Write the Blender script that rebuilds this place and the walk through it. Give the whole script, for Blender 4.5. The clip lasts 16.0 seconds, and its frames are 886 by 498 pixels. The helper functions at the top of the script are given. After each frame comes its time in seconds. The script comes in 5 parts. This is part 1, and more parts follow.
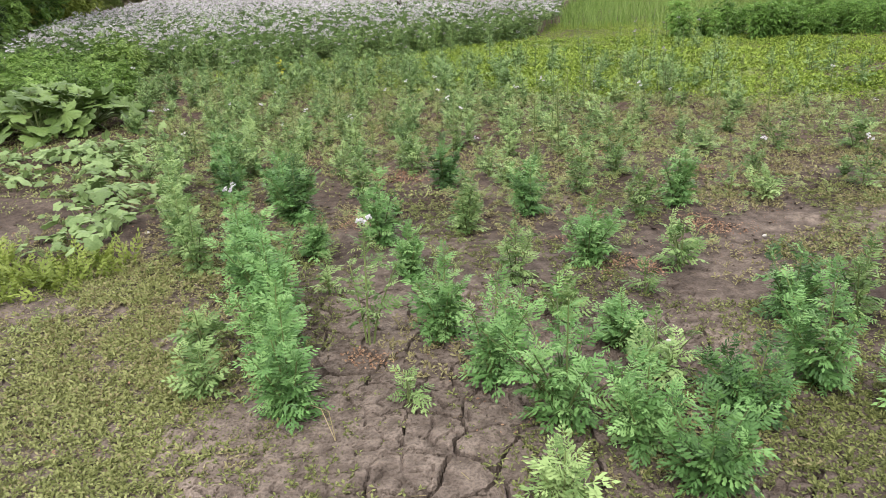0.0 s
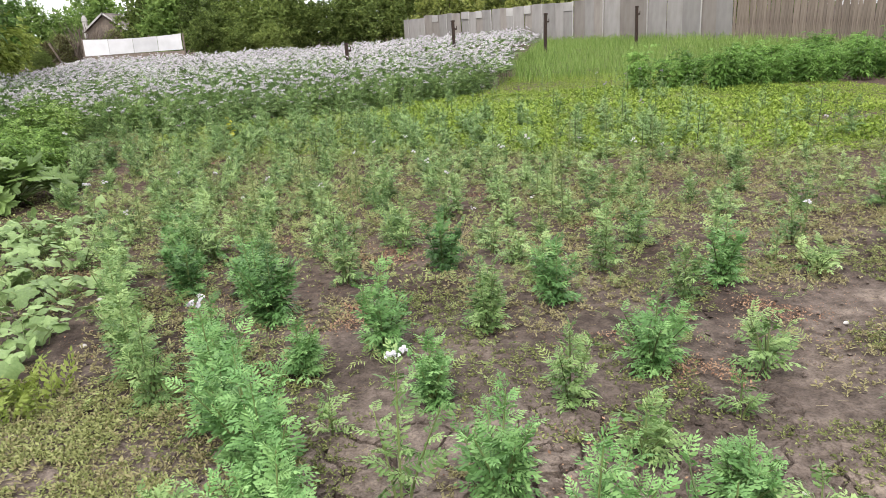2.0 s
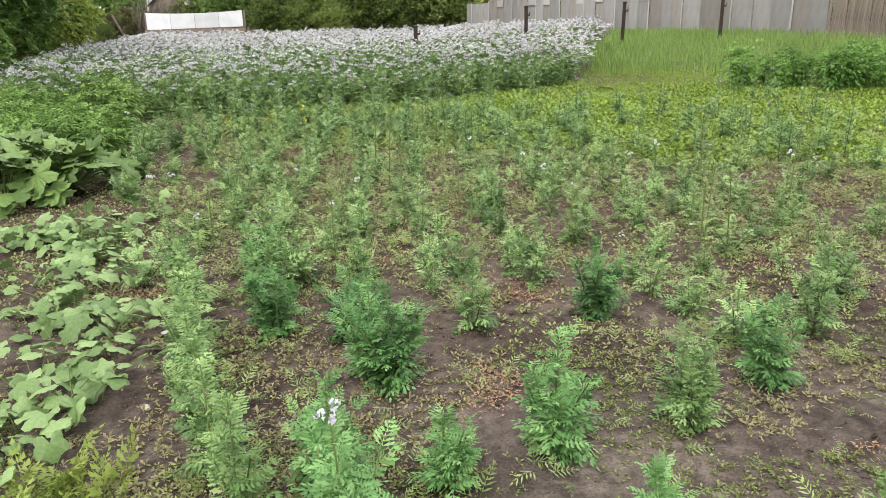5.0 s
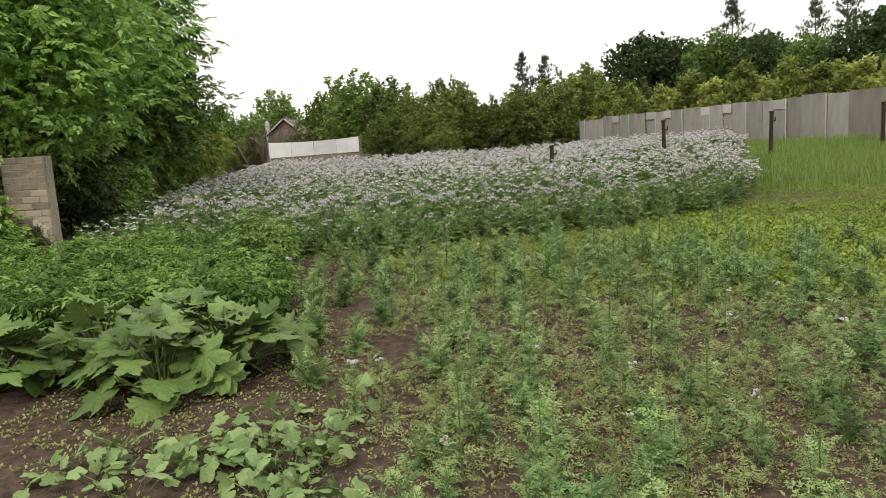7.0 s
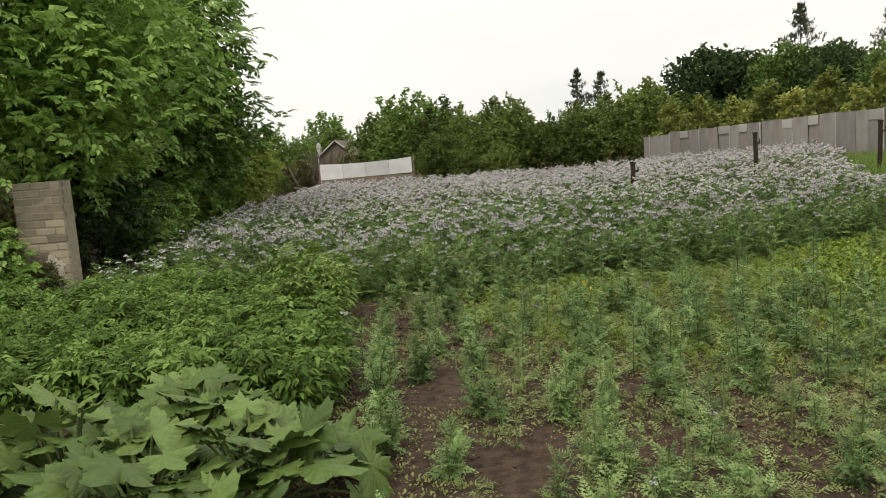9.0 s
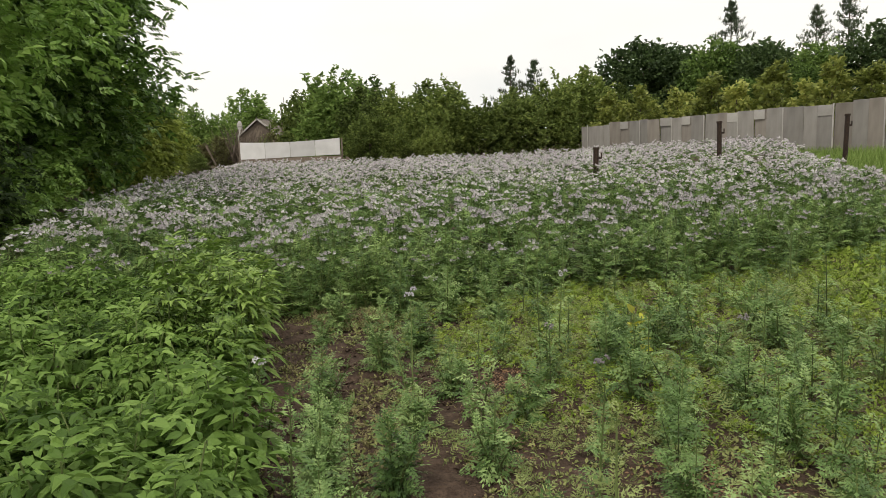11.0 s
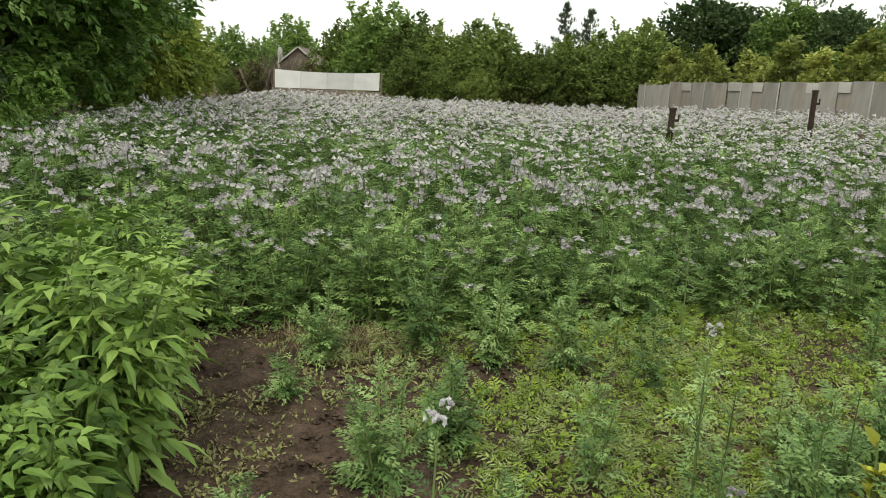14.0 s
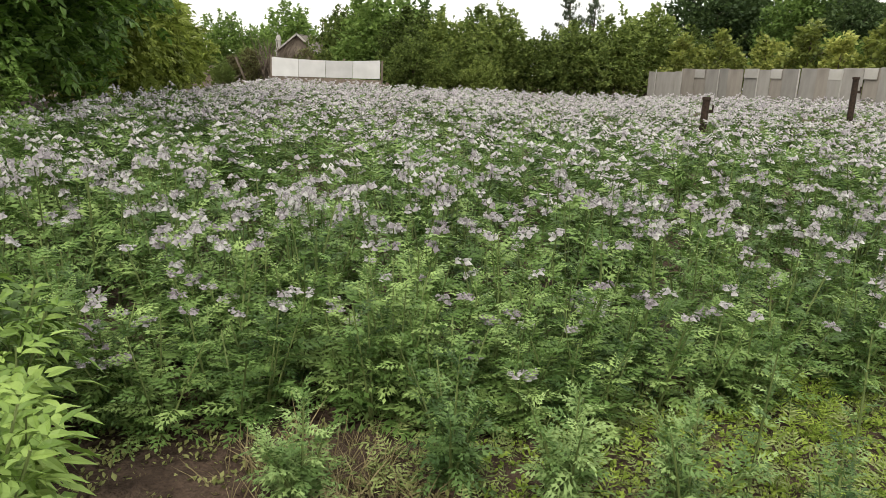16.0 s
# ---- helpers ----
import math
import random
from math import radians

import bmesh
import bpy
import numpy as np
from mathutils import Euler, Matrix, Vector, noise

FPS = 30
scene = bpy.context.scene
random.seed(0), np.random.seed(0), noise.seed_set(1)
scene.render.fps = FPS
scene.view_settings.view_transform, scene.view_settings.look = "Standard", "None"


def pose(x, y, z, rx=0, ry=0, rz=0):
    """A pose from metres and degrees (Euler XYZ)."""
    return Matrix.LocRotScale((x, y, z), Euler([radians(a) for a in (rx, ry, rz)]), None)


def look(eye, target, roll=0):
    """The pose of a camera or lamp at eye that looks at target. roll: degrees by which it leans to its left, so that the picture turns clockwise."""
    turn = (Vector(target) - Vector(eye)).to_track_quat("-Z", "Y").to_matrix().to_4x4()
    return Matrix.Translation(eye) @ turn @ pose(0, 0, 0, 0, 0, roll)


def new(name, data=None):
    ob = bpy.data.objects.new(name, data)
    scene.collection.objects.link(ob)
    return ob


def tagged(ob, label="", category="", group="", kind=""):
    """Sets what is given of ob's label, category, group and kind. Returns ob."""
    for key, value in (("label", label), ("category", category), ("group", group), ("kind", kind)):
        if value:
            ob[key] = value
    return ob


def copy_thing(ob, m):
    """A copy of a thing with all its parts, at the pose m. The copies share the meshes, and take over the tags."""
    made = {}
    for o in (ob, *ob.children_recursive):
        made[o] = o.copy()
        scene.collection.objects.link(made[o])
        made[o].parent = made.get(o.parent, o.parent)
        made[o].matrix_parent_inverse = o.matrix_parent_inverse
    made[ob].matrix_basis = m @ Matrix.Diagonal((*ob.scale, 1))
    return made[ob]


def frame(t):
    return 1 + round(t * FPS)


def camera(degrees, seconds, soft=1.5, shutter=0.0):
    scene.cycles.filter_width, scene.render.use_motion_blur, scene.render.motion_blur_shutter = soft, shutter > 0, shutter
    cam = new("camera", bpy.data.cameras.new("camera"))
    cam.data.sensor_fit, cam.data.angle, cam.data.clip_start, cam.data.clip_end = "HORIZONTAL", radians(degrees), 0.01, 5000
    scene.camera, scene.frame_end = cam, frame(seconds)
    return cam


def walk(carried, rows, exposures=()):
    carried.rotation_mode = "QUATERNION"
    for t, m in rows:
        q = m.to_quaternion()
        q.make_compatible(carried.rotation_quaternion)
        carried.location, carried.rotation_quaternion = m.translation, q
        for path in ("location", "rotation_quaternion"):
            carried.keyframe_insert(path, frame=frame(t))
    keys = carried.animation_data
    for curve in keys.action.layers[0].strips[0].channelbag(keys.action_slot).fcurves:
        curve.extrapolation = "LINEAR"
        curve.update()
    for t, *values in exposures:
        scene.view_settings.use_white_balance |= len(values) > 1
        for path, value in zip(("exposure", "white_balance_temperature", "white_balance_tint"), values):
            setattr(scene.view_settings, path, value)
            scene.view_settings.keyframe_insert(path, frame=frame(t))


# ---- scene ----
cam = camera(62.6, 16.0, soft=0.6)
PATH = [
    (0, (-0.179, 0.123, 1.549), (-0.105, 1.991, 0.837), -2.4),
    (0.5, (-0.178, 0.472, 1.508), (-0.108, 2.312, 0.726), -2.8),
    (1, (-0.259, 0.731, 1.517), (-0.124, 2.584, 0.776), -0.5),
    (1.5, (-0.429, 0.899, 1.505), (-0.087, 2.735, 0.788), -0.9),
    (2, (-0.479, 1.032, 1.523), (-0.247, 2.93, 0.935), -3.0),
    (2.5, (-0.458, 1.108, 1.526), (-0.34, 3.009, 0.916), -1.1),
    (2.9, (-0.425, 1.122, 1.467), (-0.33, 2.958, 0.68), -0.0),
    (3, (-0.419, 1.131, 1.458), (-0.316, 2.926, 0.583), 0.2),
    (3.5, (-0.426, 1.195, 1.424), (-0.209, 2.872, 0.355), 1.9),
    (3.6, (-0.432, 1.244, 1.441), (-0.188, 2.93, 0.394), 2.1),
    (3.8, (-0.507, 1.339, 1.475), (-0.159, 3.081, 0.557), 2.9),
    (4, (-0.612, 1.438, 1.458), (-0.181, 3.196, 0.608), 1.6),
    (4.5, (-0.785, 1.711, 1.48), (-0.458, 3.552, 0.77), 0.5),
    (4.6, (-0.815, 1.771, 1.477), (-0.535, 3.637, 0.814), 0.3),
    (4.7, (-0.83, 1.854, 1.483), (-0.577, 3.736, 0.857), -0.2),
    (5, (-0.902, 2.122, 1.493), (-0.789, 4.02, 0.875), -1.0),
    (5.2, (-0.957, 2.281, 1.496), (-0.846, 4.187, 0.9), -0.1),
    (7.3, (-2.054, 4.003, 1.595), (-2.208, 5.975, 1.298), -3.6),
    (7.5, (-2.089, 4.188, 1.585), (-2.222, 6.157, 1.26), -4.2),
    (8, (-2.207, 4.702, 1.564), (-2.464, 6.672, 1.336), -2.7),
    (8.5, (-2.331, 5.18, 1.551), (-2.585, 7.151, 1.327), -4.8),
    (9, (-2.536, 5.684, 1.546), (-2.809, 7.65, 1.301), -4.2),
    (9.2, (-2.595, 5.914, 1.525), (-2.822, 7.892, 1.345), -3.0),
    (11.3, (-3.158, 8.229, 1.36), (-3.156, 10.207, 1.062), -1.2),
    (11.5, (-3.154, 8.431, 1.358), (-3.07, 10.417, 1.132), 0.1),
    (12, (-3.164, 8.819, 1.338), (-3.014, 10.794, 1.063), -0.9),
    (12.5, (-3.065, 9.219, 1.258), (-3.07, 11.155, 0.753), 5.2),
    (13, (-3.067, 9.441, 1.257), (-3.139, 11.329, 0.6), 4.4),
    (13.2, (-3.083, 9.536, 1.233), (-3.234, 11.434, 0.619), 4.0),
    (13.5, (-3.166, 9.722, 1.269), (-3.29, 11.647, 0.74), 3.8),
    (14, (-3.327, 10.013, 1.304), (-3.472, 11.959, 0.868), 3.1),
    (14.5, (-3.396, 10.369, 1.282), (-3.654, 12.321, 0.927), 3.2),
    (15, (-3.472, 10.698, 1.293), (-3.716, 12.646, 0.915), 4.4),
    (15.5, (-3.544, 11.072, 1.296), (-3.742, 13.009, 0.84), 4.1),
    (16, (-3.563, 11.318, 1.297), (-3.709, 13.257, 0.83), 2.9),
]
EXPOSURES = [(0.0, 0.77, 6350, 15), (1.0, 1.10, 6280, 16), (2.0, 0.90, 6280, 15), (2.5, 0.63, 6350, 13), (3.0, 0.96, 6150, 19), (3.5, 1.08, 5950, 20), (4.2, 1.02, 6050, 14), (5.0, 0.88, 6250, 11), (7.5, -0.10, 6850, 10), (8.0, -0.36, 6850, 10),
             (8.5, -0.18, 6880, 10), (9.0, -0.05, 6920, 10), (12.0, 0.0, 6980, 10), (12.5, 0.05, 7150, 13), (12.65, 0.2, 7000, 10), (13.0, 0.92, 6850, 7), (13.5, 0.95, 6850, 6), (13.8, 0.42, 6800, 3), (14.1, 0.2, 6850, 1), (14.6, 0.06, 6850, 4), (15.2, 0.25, 6800, 9), (16.0, 0.37, 6850, 9)]
walk(cam, [(t, look(eye, target, roll)) for t, eye, target, roll in PATH], EXPOSURES)

# ---- world and light: a bright overcast sky ----
world = bpy.data.worlds.new("overcast_sky")
scene.world = world
world.use_nodes = True
wn, wl = world.node_tree.nodes, world.node_tree.links
wn.clear()
sky = wn.new("ShaderNodeTexSky")
sky.sky_type, sky.sun_disc = "NISHITA", False
sky.sun_elevation, sky.sun_rotation = radians(52), radians(200)
sky_bg = wn.new("ShaderNodeBackground")
sky_bg.inputs["Strength"].default_value = 0.06
wl.new(sky.outputs[0], sky_bg.inputs["Color"])
wco = wn.new("ShaderNodeTexCoord")
wmap = wn.new("ShaderNodeMapping")
wmap.inputs["Scale"].default_value = (1.6, 1.6, 5.0)
wl.new(wco.outputs["Generated"], wmap.inputs["Vector"])
wnoise = wn.new("ShaderNodeTexNoise")
wnoise.inputs["Scale"].default_value, wnoise.inputs["Detail"].default_value = 1.3, 5.0
wl.new(wmap.outputs[0], wnoise.inputs["Vector"])
wramp = wn.new("ShaderNodeValToRGB")
wramp.color_ramp.elements[0].position, wramp.color_ramp.elements[0].color = 0.32, (0.80, 0.83, 0.85, 1)
wramp.color_ramp.elements[1].position, wramp.color_ramp.elements[1].color = 0.62, (0.98, 0.97, 0.95, 1)
wl.new(wnoise.outputs["Fac"], wramp.inputs["Fac"])
cloud_bg = wn.new("ShaderNodeBackground")
wsep = wn.new("ShaderNodeSeparateXYZ")
wl.new(wco.outputs["Generated"], wsep.inputs[0])
wup = wn.new("ShaderNodeMapRange")
wup.inputs["From Min"].default_value, wup.inputs["From Max"].default_value = 0.15, 1.0
wup.inputs["To Min"].default_value, wup.inputs["To Max"].default_value = 1.17, 1.74
wl.new(wsep.outputs[2], wup.inputs["Value"])
wl.new(wup.outputs[0], cloud_bg.inputs["Strength"])
wl.new(wramp.outputs[0], cloud_bg.inputs["Color"])
wmix = wn.new("ShaderNodeMixShader")
wmix.inputs[0].default_value = 0.94
wl.new(sky_bg.outputs[0], wmix.inputs[1])
wl.new(cloud_bg.outputs[0], wmix.inputs[2])
wout = wn.new("ShaderNodeOutputWorld")
wl.new(wmix.outputs[0], wout.inputs["Surface"])

sun = new("sun", bpy.data.lights.new("sun", "SUN"))
sun.data.energy, sun.data.angle, sun.data.color = 1.45, radians(11), (1.0, 0.96, 0.90)
sun.matrix_world = look((-6, -14, 24), (0, 6, 0))


# ---- materials ----
def base_mat(name, rough=0.8, spec=0.3):
    m = bpy.data.materials.new(name)
    m.use_nodes = True
    b = m.node_tree.nodes["Principled BSDF"]
    b.inputs["Roughness"].default_value = rough
    b.inputs["Specular IOR Level"].default_value = spec
    return m, m.node_tree.nodes, m.node_tree.links, b


def noise_node(n, l, scale, detail=4.0, coord="Object", stretch=None):
    co = n.new("ShaderNodeTexCoord")
    src = co.outputs[coord]
    if stretch:
        mp = n.new("ShaderNodeMapping")
        mp.inputs["Scale"].default_value = stretch
        l.new(src, mp.inputs["Vector"])
        src = mp.outputs[0]
    t = n.new("ShaderNodeTexNoise")
    t.inputs["Scale"].default_value, t.inputs["Detail"].default_value = scale, detail
    l.new(src, t.inputs["Vector"])
    return t


def ramp_node(n, l, fac, stops):
    r = n.new("ShaderNodeValToRGB")
    e = r.color_ramp.elements
    e[0].position, e[0].color = stops[0][0], (*stops[0][1], 1)
    e[1].position, e[1].color = stops[-1][0], (*stops[-1][1], 1)
    for p, c in stops[1:-1]:
        k = e.new(p)
        k.color = (*c, 1)
    l.new(fac, r.inputs["Fac"])
    return r


def mix_col(n, l, fac, a, b, mode="MIX"):
    m = n.new("ShaderNodeMix")
    m.data_type, m.blend_type = "RGBA", mode
    for sock, v in ((m.inputs[0], fac), (m.inputs[6], a), (m.inputs[7], b)):
        if isinstance(v, (int, float)):
            sock.default_value = v
        elif isinstance(v, tuple):
            sock.default_value = (*v, 1)
        else:
            l.new(v, sock)
    return m.outputs[2]


def bump(n, l, height, b, strength=0.4, dist=0.01):
    k = n.new("ShaderNodeBump")
    k.inputs["Strength"].default_value, k.inputs["Distance"].default_value = strength, dist
    l.new(height, k.inputs["Height"])
    l.new(k.outputs[0], b.inputs["Normal"])


def leaf_mat(name, dark, mid, light, rough=0.5, translucent=0.22, patch=1.5, spec=0.35):
    """Leaf surface: colour by leaf and by drifting patches, thin enough to let some light through."""
    dark, mid, light = [tuple(v * k for v in c) for c, k in ((dark, 0.46), (mid, 0.74), (light, 0.94))]
    m, n, l, b = base_mat(name, rough, spec)
    geo = n.new("ShaderNodeNewGeometry")
    info = n.new("ShaderNodeObjectInfo")
    add = n.new("ShaderNodeMath")
    add.operation = "MULTIPLY_ADD"
    l.new(geo.outputs["Random Per Island"], add.inputs[0])
    add.inputs[1].default_value = 0.55
    add2 = n.new("ShaderNodeMath")
    add2.operation = "MULTIPLY_ADD"
    l.new(info.outputs["Random"], add2.inputs[0])
    add2.inputs[1].default_value, add2.inputs[2].default_value = 0.45, -0.2
    big = noise_node(n, l, patch, 3.0)
    add3 = n.new("ShaderNodeMath")
    add3.operation = "MULTIPLY_ADD"
    l.new(big.outputs["Fac"], add3.inputs[0])
    add3.inputs[1].default_value = 0.5
    l.new(add2.outputs[0], add3.inputs[2])
    l.new(add3.outputs[0], add.inputs[2])
    r = ramp_node(n, l, add.outputs[0], [(0.12, dark), (0.5, mid), (0.88, light)])
    l.new(r.outputs[0], b.inputs["Base Color"])
    fine = noise_node(n, l, 160.0, 2.0)
    bump(n, l, fine.outputs["Fac"], b, 0.25, 0.002)
    tr = n.new("ShaderNodeBsdfTranslucent")
    l.new(r.outputs[0], tr.inputs["Color"])
    mx = n.new("ShaderNodeMixShader")
    mx.inputs[0].default_value = translucent
    l.new(b.outputs[0], mx.inputs[1])
    l.new(tr.outputs[0], mx.inputs[2])
    l.new(mx.outputs[0], n["Material Output"].inputs["Surface"])
    return m


def rough_mat(name, a, b2, scale=6.0, rough=0.85, bump_s=0.4, bump_d=0.01, stretch=None, metallic=0.0, spots=None):
    """A worn surface: two tones drifting into one another, fine relief, and now and then stains."""
    m, n, l, b = base_mat(name, rough, 0.25)
    t = noise_node(n, l, scale, 8.0, stretch=stretch)
    r = ramp_node(n, l, t.outputs["Fac"], [(0.3, a), (0.7, b2)])
    col = r.outputs[0]
    if spots:
        t2 = noise_node(n, l, scale * 0.23, 5.0)
        f = ramp_node(n, l, t2.outputs["Fac"], [(0.5, (0, 0, 0)), (0.68, (0.8, 0.8, 0.8))])
        col = mix_col(n, l, f.outputs[0], col, spots)
    info = n.new("ShaderNodeObjectInfo")
    v = n.new("ShaderNodeMapRange")
    v.inputs["To Min"].default_value, v.inputs["To Max"].default_value = 0.82, 1.15
    l.new(info.outputs["Random"], v.inputs["Value"])
    comb = n.new("ShaderNodeCombineColor")
    for k in range(3):
        l.new(v.outputs[0], comb.inputs[k])
    col = mix_col(n, l, 1.0, col, comb.outputs[0], "MULTIPLY")
    l.new(col, b.inputs["Base Color"])
    b.inputs["Metallic"].default_value = metallic
    f2 = noise_node(n, l, scale * 9, 4.0)
    bump(n, l, f2.outputs["Fac"], b, bump_s, bump_d)
    return m


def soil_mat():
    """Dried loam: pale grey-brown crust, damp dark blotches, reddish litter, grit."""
    m, n, l, b = base_mat("soil", 0.95, 0.15)
    t1 = noise_node(n, l, 1.1, 6.0)
    t2 = noise_node(n, l, 14.0, 8.0)
    t3 = noise_node(n, l, 90.0, 4.0)
    pale, dark = (0.225, 0.183, 0.148), (0.058, 0.044, 0.036)
    r1 = ramp_node(n, l, t1.outputs["Fac"], [(0.38, dark), (0.56, (0.120, 0.096, 0.080)), (0.70, pale)])
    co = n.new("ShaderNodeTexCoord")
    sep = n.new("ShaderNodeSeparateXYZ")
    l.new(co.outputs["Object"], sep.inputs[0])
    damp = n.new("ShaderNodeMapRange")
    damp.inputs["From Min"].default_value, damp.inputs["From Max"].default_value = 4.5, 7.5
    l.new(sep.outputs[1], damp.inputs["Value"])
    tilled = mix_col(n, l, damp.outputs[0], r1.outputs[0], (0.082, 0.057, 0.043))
    crust = n.new("ShaderNodeMapRange")
    crust.inputs["From Min"].default_value, crust.inputs["From Max"].default_value = 4.3, 3.1
    crust.inputs["To Max"].default_value = 0.36
    l.new(sep.outputs[1], crust.inputs["Value"])
    lane = n.new("ShaderNodeMapRange")
    lane.inputs["From Min"].default_value, lane.inputs["From Max"].default_value = 1.2, 0.2
    l.new(sep.outputs[0], lane.inputs["Value"])
    crusted = n.new("ShaderNodeMath")
    crusted.operation = "MULTIPLY"
    l.new(crust.outputs[0], crusted.inputs[0])
    l.new(lane.outputs[0], crusted.inputs[1])
    tilled = mix_col(n, l, crusted.outputs[0], tilled, (0.290, 0.240, 0.200))
    r2 = ramp_node(n, l, t2.outputs["Fac"], [(0.32, (0.50, 0.48, 0.46)), (0.68, (1.20, 1.19, 1.17))])
    c = mix_col(n, l, 1.0, tilled, r2.outputs[0], "MULTIPLY")
    r3 = ramp_node(n, l, t3.outputs["Fac"], [(0.36, (0.6, 0.58, 0.55)), (0.5, (1, 1, 1)), (0.68, (1.3, 1.28, 1.22))])
    c = mix_col(n, l, 0.7, c, r3.outputs[0], "MULTIPLY")
    l.new(c, b.inputs["Base Color"])
    hs = n.new("ShaderNodeMath")
    hs.operation = "MULTIPLY_ADD"
    l.new(t3.outputs["Fac"], hs.inputs[0])
    hs.inputs[1].default_value = 0.35
    l.new(t2.outputs["Fac"], hs.inputs[2])
    bump(n, l, hs.outputs[0], b, 1.0, 0.03)
    return m


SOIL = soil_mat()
PHACELIA = leaf_mat("phacelia_leaf", (0.070, 0.150, 0.036), (0.155, 0.266, 0.076), (0.300, 0.415, 0.150), 0.55, 0.08, 1.5, 0.25)
PHACELIA_NEAR = leaf_mat("fresh_phacelia_leaf", (0.062, 0.155, 0.038), (0.132, 0.285, 0.074), (0.242, 0.410, 0.135), 0.55, 0.08, 1.5, 0.3)
PHACELIA_PALE = leaf_mat("pale_phacelia_leaf", (0.085, 0.125, 0.036), (0.155, 0.205, 0.060), (0.255, 0.310, 0.110), 0.6, 0.08, 1.5, 0.2)
PHACELIA_FIELD = leaf_mat("flowering_phacelia_leaf", (0.050, 0.115, 0.027), (0.140, 0.248, 0.058), (0.290, 0.410, 0.130), 0.55, 0.10, 1.5, 0.25)
STEM = leaf_mat("green_stem", (0.11, 0.15, 0.045), (0.15, 0.20, 0.062), (0.20, 0.25, 0.085), 0.6, 0.1)
BLOSSOM = leaf_mat("lavender_blossom", (0.48, 0.40, 0.455), (0.55, 0.505, 0.535), (0.63, 0.615, 0.605), 0.8, 0.25, 0.45, 0.1)
PALE_BLOOM = leaf_mat("near_white_blossom", (0.90, 0.84, 0.92), (0.92, 0.88, 0.93), (0.84, 0.82, 0.84), 0.8, 0.3, 2.0, 0.1)
MAT_WEED = leaf_mat("mat_weed_leaf", (0.115, 0.135, 0.040), (0.190, 0.215, 0.066), (0.275, 0.290, 0.110), 0.6, 0.1, 0.9, 0.2)
RED_WEED = leaf_mat("withered_weed_leaf", (0.170, 0.078, 0.046), (0.240, 0.125, 0.070), (0.34, 0.215, 0.125), 0.75, 0.1, 2.0)
YELLOW_WEED = leaf_mat("yellow_green_weed_leaf", (0.130, 0.205, 0.030), (0.232, 0.335, 0.046), (0.330, 0.425, 0.080), 0.6, 0.2, 0.4, 0.15)
GRASS = leaf_mat("tall_grass_blade", (0.105, 0.185, 0.034), (0.175, 0.285, 0.056), (0.260, 0.360, 0.100), 0.6, 0.35, 0.3, 0.2)
SQUASH = leaf_mat("squash_leaf", (0.060, 0.112, 0.024), (0.100, 0.168, 0.036), (0.165, 0.250, 0.064), 0.5, 0.12, 14.0, 0.3)
CUCUMBER = leaf_mat("cucumber_leaf", (0.125, 0.205, 0.062), (0.200, 0.305, 0.098), (0.300, 0.410, 0.160), 0.5, 0.25, 9.0, 0.3)
DILL = leaf_mat("dill_leaf", (0.140, 0.205, 0.028), (0.215, 0.290, 0.044), (0.300, 0.360, 0.075), 0.6, 0.3)
HEDGE = leaf_mat("pale_bush_leaf", (0.140, 0.195, 0.032), (0.250, 0.325, 0.056), (0.370, 0.440, 0.100), 0.55, 0.4, 0.5, 0.2)
YELLOW_LEAF = leaf_mat("yellow_leaf", (0.25, 0.27, 0.02), (0.40, 0.42, 0.04), (0.53, 0.53, 0.06), 0.55, 0.3)
POTATO = leaf_mat("potato_leaf", (0.080, 0.165, 0.028), (0.150, 0.265, 0.050), (0.245, 0.375, 0.095), 0.55, 0.32, 1.5, 0.2)
PEPPER = leaf_mat("bright_bush_leaf", (0.100, 0.200, 0.028), (0.185, 0.305, 0.052), (0.290, 0.410, 0.100), 0.5, 0.2)
BERRY = leaf_mat("berry_bush_leaf", (0.070, 0.170, 0.024), (0.140, 0.275, 0.048), (0.225, 0.380, 0.085), 0.55, 0.32, 1.5, 0.2)
TREE_NEAR = leaf_mat("maple_leaf", (0.115, 0.232, 0.039), (0.228, 0.405, 0.077), (0.375, 0.555, 0.143), 0.45, 0.4, 0.5, 0.4)
TREE_OLIVE = leaf_mat("scrub_leaf", (0.100, 0.150, 0.036), (0.180, 0.250, 0.062), (0.300, 0.370, 0.100), 0.6, 0.4, 0.25, 0.2)
TREE_FAR = leaf_mat("far_tree_leaf", (0.085, 0.160, 0.038), (0.155, 0.255, 0.060), (0.255, 0.370, 0.098), 0.6, 0.4, 0.25, 0.2)
VINE = leaf_mat("half_dry_vine_leaf", (0.10, 0.075, 0.035), (0.16, 0.14, 0.055), (0.22, 0.26, 0.09), 0.65, 0.3, 2.0)
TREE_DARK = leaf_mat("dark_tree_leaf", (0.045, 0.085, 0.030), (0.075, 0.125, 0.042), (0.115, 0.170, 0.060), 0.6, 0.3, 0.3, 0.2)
TREE_LIME = leaf_mat("lime_hedge_leaf", (0.170, 0.220, 0.050), (0.310, 0.370, 0.085), (0.500, 0.520, 0.150), 0.55, 0.4, 0.4)
PINE = leaf_mat("pine_needle", (0.050, 0.075, 0.040), (0.075, 0.110, 0.056), (0.100, 0.140, 0.072), 0.6, 0.15, 0.4)
BARK = rough_mat("bark", (0.060, 0.046, 0.034), (0.150, 0.120, 0.090), 8.0, 0.9, 0.8, 0.03, (1, 1, 0.25))
